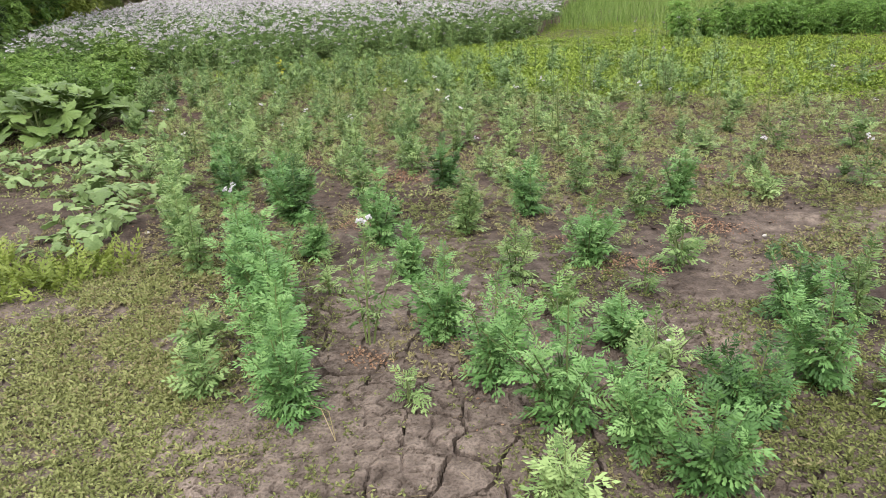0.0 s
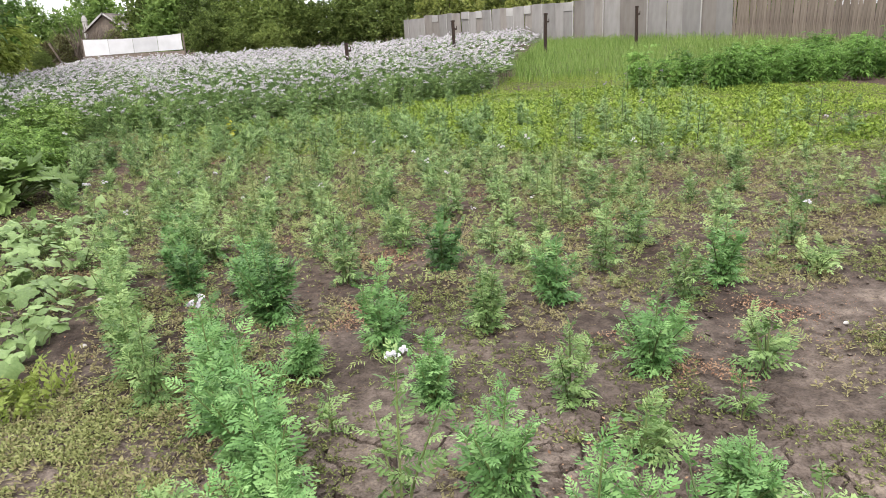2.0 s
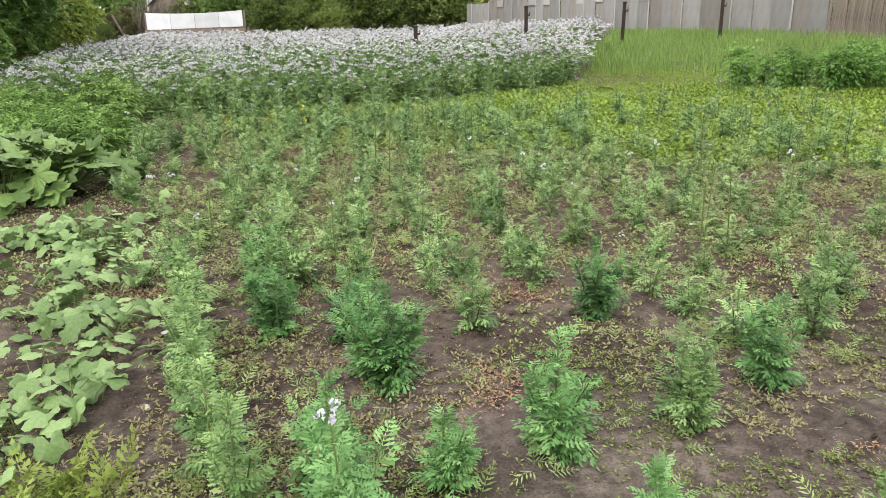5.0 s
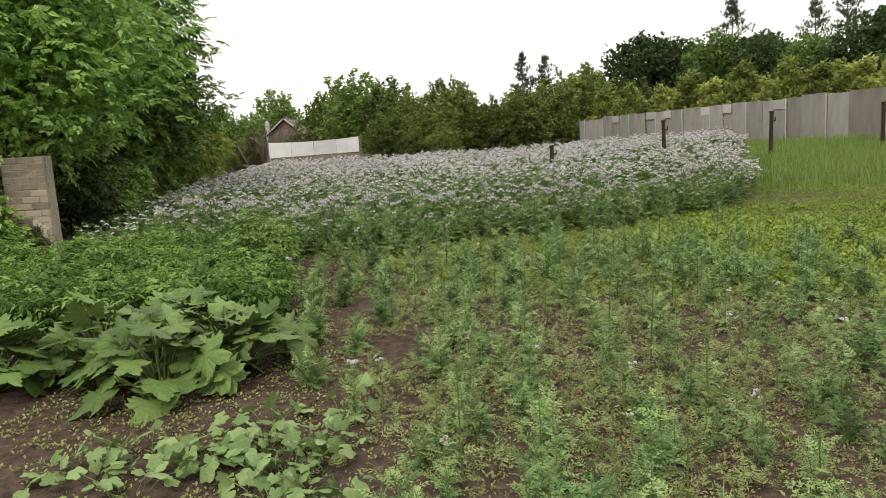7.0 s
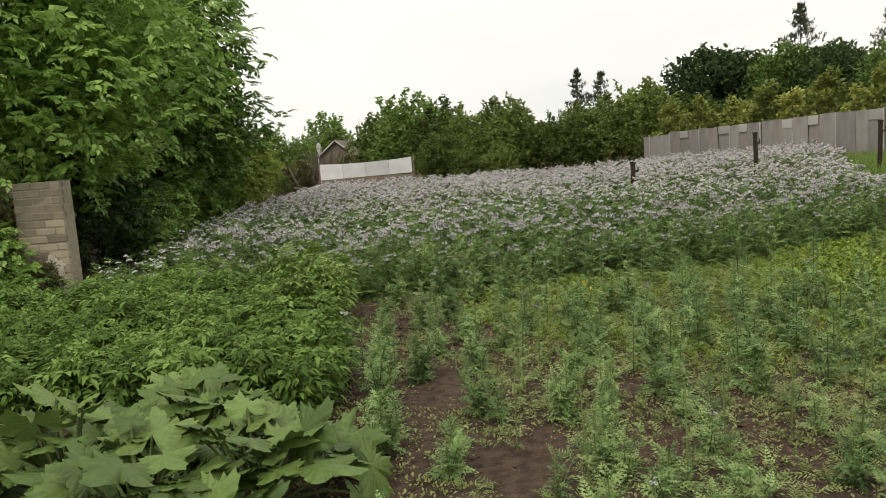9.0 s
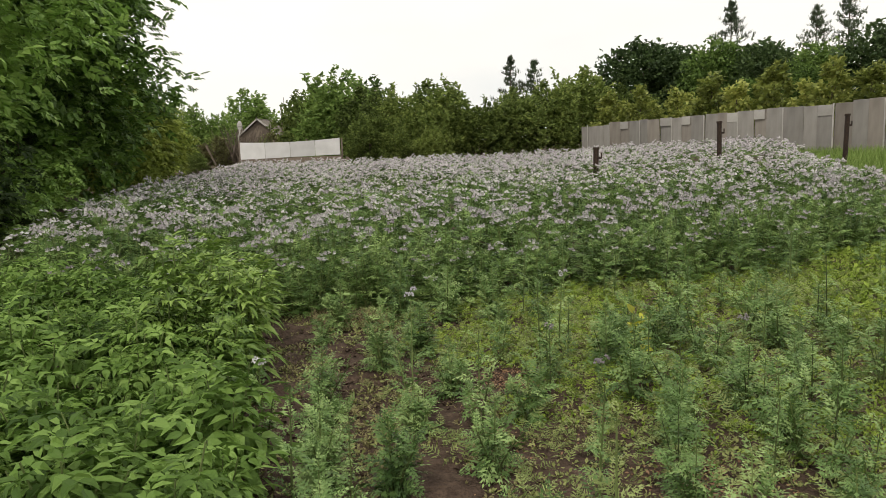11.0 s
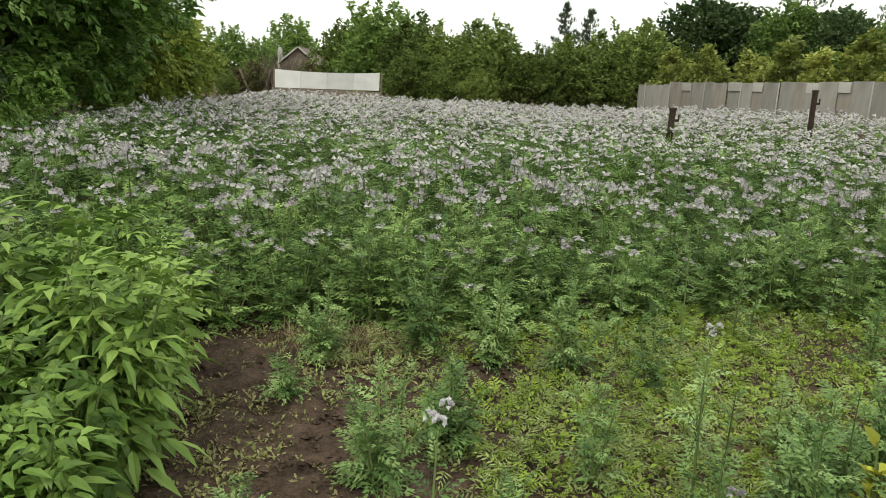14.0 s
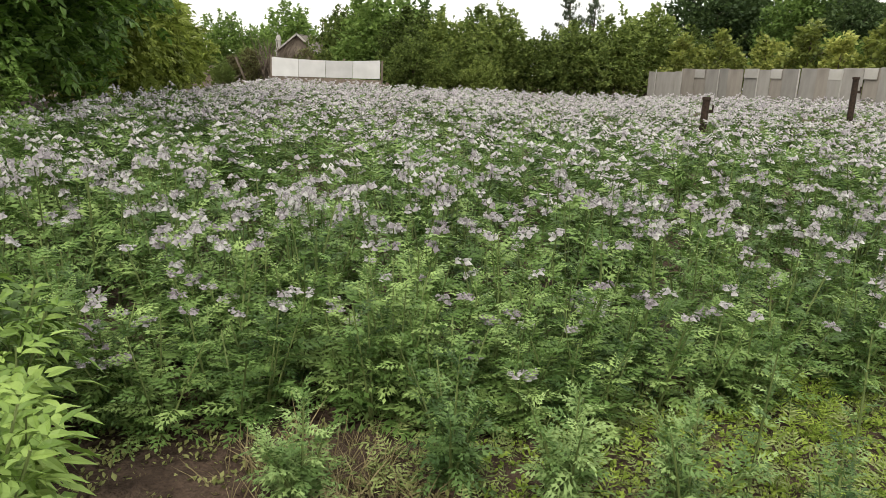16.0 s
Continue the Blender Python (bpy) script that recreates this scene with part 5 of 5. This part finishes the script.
# ---- white sheeting, scrap heap, house ----
def white_sheet():
    root = new("white_sheet_fence")
    root.location = (-13.6, 52, 0)
    for i in range(4):
        xs = np.linspace(-3.05 + i * 1.52, -3.05 + (i + 1) * 1.52 - 0.02, 9)
        sag = lambda x: 1.72 + 0.014 * x + 0.10 * (x / 3.0) ** 2 - 0.03
        vs, fs = [], []
        for j, x in enumerate(xs):
            w = 0.010 * np.sin(x * 5.0)
            for yy in (0.0, 0.025):
                vs += [(x, w + yy, 0.78 + 0.02 * x), (x, w + yy, sag(x))]
        for j in range(8):
            a, b = j * 4, j * 4 + 4
            for q in ((a, b, b + 1, a + 1), (a + 2, a + 3, b + 3, b + 2), (a + 1, b + 1, b + 3, a + 3), (a, a + 2, b + 2, b)):
                fs += [(q[0], q[1], q[2]), (q[0], q[2], q[3])]
        ob_of("panel", [tri(vs, fs)], SHEETING, root)
    for x in (-3.12, -1.0, 1.0, 3.12):
        bm = bmesh.new()
        box(bm, x, 0.08, 0.9, 0.09, 0.07, 1.85, 0, 0, 0.006)
        part("post", bm, OLD_WOOD, root)
    bm = bmesh.new()
    box(bm, 0, 0.06, 0.55, 6.2, 0.05, 0.42, 0, 0, 0.01)
    part("kick_board", bm, OLD_WOOD, root, "grey weathered board below the sheet")
    tagged(root, "white sheeting stretched between posts, sagging slightly", "screen")


white_sheet()


def scrap_heap():
    g2 = np.random.default_rng(17)
    for i in range(22):
        x, y = -17.9 + g2.normal(0, 0.8), 53.4 + g2.normal(0, 0.6)
        L = g2.uniform(0.9, 2.2)
        bm = bmesh.new()
        box(bm, 0, 0, L / 2, g2.uniform(0.05, 0.13), 0.05, L, 0, 0, 0.006)
        o = part("plank", bm, OLD_WOOD)
        o.matrix_basis = Matrix.LocRotScale((x, y, -0.02), Euler((g2.normal(0, 0.55), g2.normal(0, 0.6), g2.uniform(0, 3))), None)
        tagged(o, "grey old plank leaning in a scrap heap", "plank", "scrap wood heap")
    twigs = []
    for i in range(420):
        p = np.array((g2.normal(0, 1.2), g2.normal(0, 0.6), 0.0))
        top = 2.7 * math.exp(-((p[0] - 0.3) / 1.6) ** 2) * g2.uniform(0.3, 1.1)
        q = p * 0.8 + np.array((g2.normal(0, 0.8), g2.normal(0, 0.5), top))
        m = (p + q) / 2 + g2.normal(0, 0.12, 3)
        twigs.append(tube([p - (0, 0, 0.05), m, q], (0.04, 0.03, 0.012), 4))
    o = ob_of("brush_pile", twigs, BARK)
    o.location = (-17.6, 54.0, 0)
    tagged(o, "tangled pile of dark brushwood beside the white sheet", "brushwood", kind="stuff")


scrap_heap()


def house():
    root = new("house")
    root.location = (-25.5, 88, -0.15)
    w, h, rid, dep = 1.95, 2.9, 4.5, 7.0
    v = [(-w, 0, -0.1), (w, 0, -0.1), (w, 0, h), (0, 0, rid), (-w, 0, h), (-w, dep, -0.1), (w, dep, -0.1), (w, dep, h), (0, dep, rid), (-w, dep, h)]
    f = [(0, 1, 2), (0, 2, 4), (4, 2, 3), (5, 7, 6), (5, 9, 7), (9, 8, 7), (0, 4, 9), (0, 9, 5), (1, 6, 7), (1, 7, 2)]
    ob_of("wall", [tri(v, f)], PLASTER, root)
    for s in (-1, 1):
        L = math.hypot(w + 0.4, rid - h + 0.28)
        ang = math.atan2(rid - h, w) * -s
        bm = bmesh.new()
        box(bm, 0, 0, 0, L, dep + 0.7, 0.07)
        part("roof", bm, ROOF, root, at=Matrix.LocRotScale((s * (w + 0.25) / 2, dep / 2, (rid + h) / 2 - 0.05 + 0.1), Euler((0, -ang, 0)), None))
        bm = bmesh.new()
        box(bm, 0, 0, 0, L, 0.06, 0.16)
        part("barge_board", bm, PALE_SHEET, root, "pale barge board", at=Matrix.LocRotScale((s * (w + 0.25) / 2, -0.38, (rid + h) / 2 - 0.02 + 0.1), Euler((0, -ang, 0)), None))
    bm = bmesh.new()
    box(bm, -2.3, 0.9, 3.3, 0.42, 0.42, 2.2, 0, 0, 0.02)
    box(bm, -2.3, 0.9, 4.02, 0.56, 0.56, 0.12, 0, 0, 0.02)
    box(bm, -2.3, 0.9, 4.46, 0.26, 0.26, 0.22, 0, 0, 0.02)
    part("chimney", bm, PALE_SHEET, root, "pale plastered chimney")
    bm = bmesh.new()
    box(bm, 0, -0.03, 3.1, 0.7, 0.06, 0.7, 0, 0, 0.01)
    part("window", bm, OLD_WOOD, root, "boarded gable window")
    tagged(root, "small old gabled house with a pale chimney", "house")
    for x, h2, r in ((-22.4, 5.9, 0.09), (-22.1, 6.6, 0.03)):
        o = ob_of("wooden_pole", [tube([(0, 0, -0.2), (0, 0, h2 / 2), (0.05, 0, h2)], (r, r * 0.9, r * 0.8), 8)], OLD_WOOD)
        o.location = (x, 86, 0)
        tagged(o, "pale weathered wooden pole beside the house", "pole")


house()


# ---- brick outbuilding under the trees ----
def brick_wall():
    root = new("wall_brick")
    root.location = (-9.1, 14.5, 0)
    root.rotation_euler = (0, 0, radians(6))
    bm = bmesh.new()
    box(bm, 0.0, 0.16, 0.79, 0.64, 0.28, 1.68)
    part("core", bm, MORTAR, root)
    bm = bmesh.new()
    box(bm, -2.35, 0.50, 0.79, 4.1, 0.24, 1.68)
    part("core", bm, MORTAR, root)
    bm = bmesh.new()
    box(bm, 0, 0, 0, 0.25, 0.10, 0.088, 0, 0, 0.006)
    me = bpy.data.meshes.new("brick")
    bm.to_mesh(me)
    bm.free()
    me.materials.append(BRICK)
    bm = bmesh.new()
    box(bm, 0, 0, 0, 0.12, 0.10, 0.088, 0, 0, 0.006)
    half = bpy.data.meshes.new("brick")
    bm.to_mesh(half)
    bm.free()
    half.materials.append(BRICK)
    g2 = np.random.default_rng(5)
    for row in range(16):
        z = 0.05 + row * 0.102
        xs = [(-0.195, me), (0.065, me), (0.26, half)] if row % 2 else [(-0.26, half), (-0.065, me), (0.195, me)]
        for x, m in xs:
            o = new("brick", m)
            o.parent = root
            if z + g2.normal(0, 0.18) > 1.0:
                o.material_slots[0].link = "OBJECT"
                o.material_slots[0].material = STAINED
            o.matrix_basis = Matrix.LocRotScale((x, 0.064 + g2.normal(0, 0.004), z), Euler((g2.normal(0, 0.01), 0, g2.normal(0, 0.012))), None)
        for i in range(8):
            o = new("brick", me)
            o.parent = root
            o.matrix_basis = Matrix.LocRotScale((-0.47 - i * 0.262 - (0.13 if row % 2 else 0), 0.424 + g2.normal(0, 0.004), z), Euler((g2.normal(0, 0.01), 0, g2.normal(0, 0.012))), None)
    bm = bmesh.new()
    bmesh.ops.create_grid(bm, x_segments=16, y_segments=20, size=0.5, matrix=Matrix.Translation((0.08, 0.008, 0.34)) @ Matrix.Rotation(radians(90), 4, "X") @ Matrix.Diagonal((0.52, 0.80, 1, 1)))
    for v in list(bm.verts):
        rim = math.hypot((v.co.x - 0.10) / 0.24, (v.co.z - 0.20) / 0.46) + 0.5 * noise.noise(v.co * 6)
        if rim > 1.0:
            bm.verts.remove(v)
        else:
            v.co.y -= 0.05 * (1 - max(rim, 0) ** 2) * (0.8 + 0.6 * noise.noise(v.co * 9))
    solid = bmesh.ops.extrude_face_region(bm, geom=bm.faces[:])
    for e in solid["geom"]:
        if isinstance(e, bmesh.types.BMVert):
            e.co.y = 0.03
    part("render_patch", bm, PATCHY, root, "crumbling pale render left at the foot")
    tagged(root, "old pale silicate brick wall under overhanging trees", "wall", kind="structure")


brick_wall()


# ---- trees ----
def crown_points(g2, lobes, n):
    """Places in and on a cloud of lobes, most of them near the outside."""
    lobes = np.asarray(lobes, float)
    vol = np.prod(lobes[:, 3:6], axis=1) ** (2 / 3)
    w = g2.choice(len(lobes), n, p=vol / vol.sum())
    d = g2.normal(0, 1, (n, 3))
    d /= np.linalg.norm(d, axis=1)[:, None]
    r = g2.uniform(0.25, 1.0, n) ** 0.45 * (1 + 0.16 * g2.normal(0, 1, n))
    return lobes[w, :3] + d * lobes[w, 3:6] * r[:, None], d


def tree(name, seed, h, rad, trunk_r, base, lobes_n, leaf_t, leaf_size, n, leafmat, label, category="tree", group="", flat=1.0, spread=0.62, shoots=0):
    g2 = np.random.default_rng(seed)
    lobes, tubes = [], []
    tubes.append(tube([(0, 0, -0.3), (0.2 * trunk_r, 0.1 * trunk_r, h * 0.25), (g2.normal(0, 0.3 * trunk_r), g2.normal(0, 0.3 * trunk_r), h * 0.55), (0, 0, h * 0.85)], (trunk_r * 1.25, trunk_r, trunk_r * 0.6, 0.03), 8))
    for i in range(lobes_n):
        az = i * GOLD + g2.uniform(0, 0.5)
        q = (i + 0.5) / lobes_n
        z = base + (h - base) * (0.12 + 0.80 * q)
        r = rad * spread * math.sqrt(max(0.05, 1 - (2 * q - 0.85) ** 2 * 0.85)) * g2.uniform(0.75, 1.15)
        c = np.array((math.cos(az) * r, math.sin(az) * r, z))
        s = rad * g2.uniform(0.30, 0.46)
        lobes.append((*c, s, s, s * 0.85 * flat))
        st = np.array((0, 0, max(0.15 * h, z - r * 0.9)))
        tubes.append(tube([st, st + (c - st) * 0.5 + (0, 0, 0.1), c], (trunk_r * 0.4, trunk_r * 0.25, 0.015), 5))
    lobes.append((0, 0, base + (h - base) * 0.5, rad * 0.55, rad * 0.55, (h - base) * 0.42))
    p, d = crown_points(g2, lobes, n)
    for i in range(shoots):
        c = np.array(lobes[int(g2.integers(len(lobes) // 3, len(lobes)))])
        m = int(g2.integers(7, 16))
        up = np.linspace(0, 1, m)[:, None] * np.array((g2.normal(0, 0.3), g2.normal(0, 0.3), 1.0)) * (0.085 * m)
        p[i * 16:i * 16 + m] = c[:3] + (g2.normal(0, 0.4) * c[3], 0, c[5] * 0.75) + up + g2.normal(0, 0.07, (m, 3))
    yaw = np.arctan2(d[:, 1], d[:, 0]) - 1.57 + g2.normal(0, 0.8, n)
    root = ob_of(name, tubes, BARK)
    piece = scatter(leaf_t, p, yaw, g2.normal(0.05, 0.45, n), g2.normal(0, 0.5, n), leaf_size * g2.uniform(0.65, 1.25, n))
    ob_of("crown", [piece], leafmat, root)
    return tagged(root, label, category, group)


TREE_LEAF = compound_leaf(3, 0.21, 0.35)
CLUMP = scatter(small_leaf(0.34), np.array([(0, 0, 0), (0.3, 0.2, 0.2), (-0.2, 0.3, -0.2), (0.1, -0.3, 0.1)]), np.arange(4) * 1.7, np.array((0.5, -0.3, 0.2, -0.5)), np.array((0.3, -0.6, 0.7, 0.2)), np.array((1, 0.8, 0.9, 0.7)))
t1 = tree("leafy_tree", 11, 7.0, 3.7, 0.16, 1.35, 28, TREE_LEAF, 0.30, 12500, TREE_NEAR, "large broad green deciduous tree over the brick wall", group="trees beside the field")
t1.matrix_basis = spot(-11.3, 16.3)
t2 = tree("leafy_tree", 12, 6.7, 3.2, 0.14, 0.3, 26, TREE_LEAF, 0.34, 9500, TREE_NEAR, "dense green deciduous tree with drooping boughs", group="trees beside the field")
t2.matrix_basis = spot(-12.15, 22.6, 0.0, 1.03)
t3 = tree("leafy_bush", 13, 3.4, 1.9, 0.07, 0.1, 14, TREE_LEAF, 0.38, 2300, HEDGE, "light green tall bush at the field edge", "bush", "trees beside the field")
t3.matrix_basis = spot(-12.9, 27.5)
copy_thing(t3, spot(-14.3, 31.5, 1.0, 1.0))
copy_thing(t3, spot(-15.6, 36.0, 2.0, 0.95))
copy_thing(t3, spot(-17.6, 41.5, 3.0, 0.8))
copy_thing(t1, spot(-16.8, 13.8, 2.2, 0.95))
shrub = tree("wild_shrub", 15, 1.15, 0.75, 0.02, 0.05, 9, TREE_LEAF, 0.17, 700, TREE_NEAR, "scruffy green wild shrub growing against the brick wall", "shrub", "shrubs at the wall")
shrub.matrix_basis = spot(-9.45, 13.75)
for i, (x, y, s) in enumerate([(-10.2, 14.0, 1.1), (-9.0, 13.55, 0.5), (-11.5, 13.9, 1.2), (-10.6, 19.2, 1.2), (-10.9, 20.6, 1.2)]):
    copy_thing(shrub, spot(x, y, i * 1.1, s))
vine = tree("wall_vine", 19, 1.75, 0.62, 0.02, 0.05, 12, CLUMP, 0.085, 1500, VINE, "tangled half-dry brownish climber against the brick wall", "climber", "climbers on the wall")
vine.matrix_basis = spot(-9.95, 14.35)
copy_thing(vine, spot(-10.75, 14.3, 2.0, 1.0))
copy_thing(vine, spot(-9.42, 14.1, 3.5, 0.62))
copy_thing(vine, spot(-8.75, 14.05, 5.0, 0.36))
copy_thing(vine, spot(-18.1, 52.7, 4.0, 1.25))
copy_thing(vine, spot(-19.3, 53.0, 1.0, 1.0))
copy_thing(vine, spot(-15.4, 54.6, 2.6, 1.35))
copy_thing(t2, spot(-16.5, 27.0, 1.2, 1.0))
# added shrubs: dark leaf colour stands in for deep shade under the crown
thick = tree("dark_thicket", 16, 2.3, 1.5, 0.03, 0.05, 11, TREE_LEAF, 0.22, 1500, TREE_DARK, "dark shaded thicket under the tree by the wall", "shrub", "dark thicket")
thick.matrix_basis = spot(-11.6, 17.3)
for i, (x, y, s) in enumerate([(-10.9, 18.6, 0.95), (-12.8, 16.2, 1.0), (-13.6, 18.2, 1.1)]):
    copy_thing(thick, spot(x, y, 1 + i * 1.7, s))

scrub = [tree("scrub_tree", 30 + i, 5.0, 3.0, 0.09, 0.2, 16, CLUMP, 0.30, 2300, (TREE_OLIVE, TREE_FAR, TREE_OLIVE)[i], ("olive-green scrubby tree in a thicket", "green round-topped tree in a thicket", "brownish-green untrimmed tree in a thicket")[i], group="thicket behind the field", shoots=16) for i in range(3)]
big = [tree("broad_tree", 40 + i, 9.5, 4.8, 0.2, 1.0, 22, CLUMP, 0.46, 2600, (TREE_FAR, TREE_DARK)[i], ("tall green deciduous tree in the far wood", "dark green dense tree in the far wood")[i], group="far wood") for i in range(2)]
SCRUB = [(-31, 92, 0.9, 1), (-29, 98, 1.55, 1), (-15.2, 66, 1.0, 0), (-12.6, 63, 1.27, 1), (-9.8, 60, 0.90, 0), (-7.4, 58, 0.82, 2), (-4.4, 57, 1.06, 2), (-2.0, 57, 0.80, 2), (0.6, 58, 0.80, 0),
         (3.0, 60, 0.86, 0), (5.6, 62, 1.0, 0), (8.2, 63, 0.78, 0), (10.8, 66, 0.75, 0), (-11.0, 70, 1.25, 1), (-5.5, 68, 1.05, 0), (1.0, 68, 1.0, 2), (6.5, 72, 1.05, 0), (-34, 90, 1.2, 1), (-38, 84, 1.3, 1),
         (-22, 97, 1.35, 1), (-37, 72, 1.2, 0), (-9.2, 55.5, 0.6, 0), (-7.6, 55, 0.55, 2), (-5.0, 54.5, 0.5, 2), (-20.7, 76, 0.52, 2), (-18.5, 74, 0.50, 2), (-22.6, 78, 0.46, 2), (-18.9, 50.5, 0.30, 2), (-17.0, 55.5, 0.36, 2), (-19.5, 56, 0.45, 2)]
for i, (x, y, s, k) in enumerate(SCRUB):
    m = spot(x, y, i * 1.3, s * 1.05, s)
    if i in (0, 2, 5):
        scrub[{0: 1, 2: 0, 5: 2}[i]].matrix_basis = m
    else:
        copy_thing(scrub[k], m)
WOOD = [(13.4, 78, 0.98, 1), (17.0, 80, 0.98, 1), (18.5, 72, 0.84, 0), (21.5, 70, 0.84, 1), (24.5, 66, 0.86, 0), (27.5, 62, 0.90, 1), (29, 57, 0.86, 0), (33, 62, 1.05, 0), (31, 50, 0.80, 0), (34, 44, 0.82, 0),
        (28, 45, 0.66, 0), (26, 54, 0.72, 0), (37, 36, 0.85, 1), (31, 36, 0.72, 0), (29, 28, 0.72, 0), (21.5, 62, 0.62, 0), (38, 54, 1.0, 1), (25, 78, 0.95, 1), (18.5, 64, 0.55, 0)]
for i, (x, y, s, k) in enumerate(WOOD):
    m = spot(x, y, i * 1.9, s)
    if i in (0, 2):
        big[{0: 1, 2: 0}[i]].matrix_basis = m
    else:
        copy_thing(big[k], m)


def hedge_bush(seed):
    return tree("lime_bush", seed, 3.0, 0.85, 0.04, 0.3, 9, CLUMP, 0.22, 420, TREE_LIME, "lime-green shrub showing above the fence", "bush", "shrubs behind the fence", spread=0.5)


hb = hedge_bush(55)
hb.matrix_basis = spot(5.3, 52.4)
s = 1.0
while s < 27:
    p = FENCE_AT + FENCE_TO * s + Vector((0.937, 0.35, 0)) * (1.1 + abs(g.normal(0, 0.3)))
    copy_thing(hb, spot(p.x, p.y, g.uniform(0, 6), g.uniform(0.95, 1.3)))
    s += g.uniform(1.0, 1.9)


def pine(seed, h, label):
    g2 = np.random.default_rng(seed)
    tubes = [tube([(0, 0, -0.3), (0.05, 0, h * 0.5), (0, 0, h)], (0.14, 0.09, 0.02), 7)]
    pos = []
    z = h * 0.35
    while z < h:
        L = ((h - z) * 0.40 + 0.25) * g2.uniform(0.55, 1.25)
        for k in range(5):
            az = g2.uniform(0, 6.28)
            e = np.array((math.cos(az) * L, math.sin(az) * L, z + 0.28 * L))
            tubes.append(tube([(0, 0, z), e * (0.5, 0.5, 0) + (0, 0, z + 0.05), e], (0.03, 0.02, 0.01), 4))
            for t in np.linspace(0.35, 1.0, 6):
                for j in range(2):
                    pos.append(np.array((0, 0, z)) * (1 - t) + e * t + g2.normal(0, 0.10, 3))
        z += g2.uniform(0.35, 0.6)
    pos = np.array(pos)
    n = len(pos)
    root = ob_of("pine_tree", tubes, BARK)
    brush = tuft(6, 0.04, 0.42, 5, 0.5, 0.06)
    ob_of("needles", [scatter(brush, pos, g2.uniform(0, 6.28, n), g2.normal(0, 0.5, n), None, g2.uniform(0.7, 1.2, n))], PINE, root)
    return tagged(root, label, "pine", "pines on the skyline")


p1 = pine(3, 9.5, "slender dark pine on the skyline")
p1.matrix_basis = spot(2.0, 87)
copy_thing(p1, spot(4.6, 88, 2, 0.95))
p2 = pine(4, 12.8, "tall dark pine above the wood")
p2.matrix_basis = spot(22.5, 80, 1, 1.0)
copy_thing(p2, spot(30.5, 80, 2, 0.95))
copy_thing(p2, spot(33.5, 80, 3, 1.03))


# ---- small things ----
def dry_stalk(x, y, seed, blades=4):
    """A few bent straw-coloured blades, pulled up and left."""
    g2 = np.random.default_rng(seed)
    pieces = []
    for i in range(blades):
        az, L = g2.uniform(0, 6.28), g2.uniform(0.12, 0.28)
        e = np.array((math.cos(az), math.sin(az), 0))
        pieces.append(tube([(0, 0, 0.0), e * L * 0.35 + (0, 0, 0.13 * g2.uniform(0.5, 1.2)), e * L * 0.8 + (0, 0, 0.08), e * L + (0, 0, 0.012)], (0.002, 0.002, 0.0018, 0.0008), 4))
    o = ob_of("dry_grass_tuft", pieces, DRY)
    o.matrix_basis = spot(x, y)
    tagged(o, "tuft of bent dry straw-coloured grass between plants", "dry grass", "dry grass tufts")


for i, (x, y) in enumerate([(-1.75, 6.35), (-1.30, 7.1), (-1.1, 6.5), (0.3, 6.2), (2.3, 6.6), (-0.2, 8.0), (1.5, 8.2)]):
    dry_stalk(x, y, 900 + i)
dry_stalk(-0.5, 2.32, 950, 2)


def stone(x, y, s, seed):
    g2 = np.random.default_rng(seed)
    bm = bmesh.new()
    bmesh.ops.create_icosphere(bm, subdivisions=2, radius=1.0)
    for v in bm.verts:
        v.co *= 1 + 0.16 * noise.noise(v.co * 1.7 + Vector((seed, 0, 0)))
        v.co = Vector((v.co.x * s, v.co.y * s * 0.8, v.co.z * s * 0.55))
    o = part("stone", bm, STONE)
    o.matrix_basis = Matrix.LocRotScale((x, y, s * 0.2), Euler((0, 0, g2.uniform(0, 6))), None)
    tagged(o, "small pale stone lying on bare soil", "stone", "stones on the soil")


for i, (x, y, s) in enumerate([(-2.08, 5.5, 0.026), (-1.95, 4.78, 0.02), (-2.0, 3.1, 0.014), (0.9, 2.9, 0.014), (1.9, 4.1, 0.016)]):
    stone(x, y, s, i + 3)

yellow = leafy_clump("yellow_weed", 495, 0.36, 0.05, 6, OVAL, 0.085, YELLOW_LEAF, "small weed with bright yellow leaves among green weeds", "weed", "")
yellow.matrix_basis = spot(-2.18, 12.02)
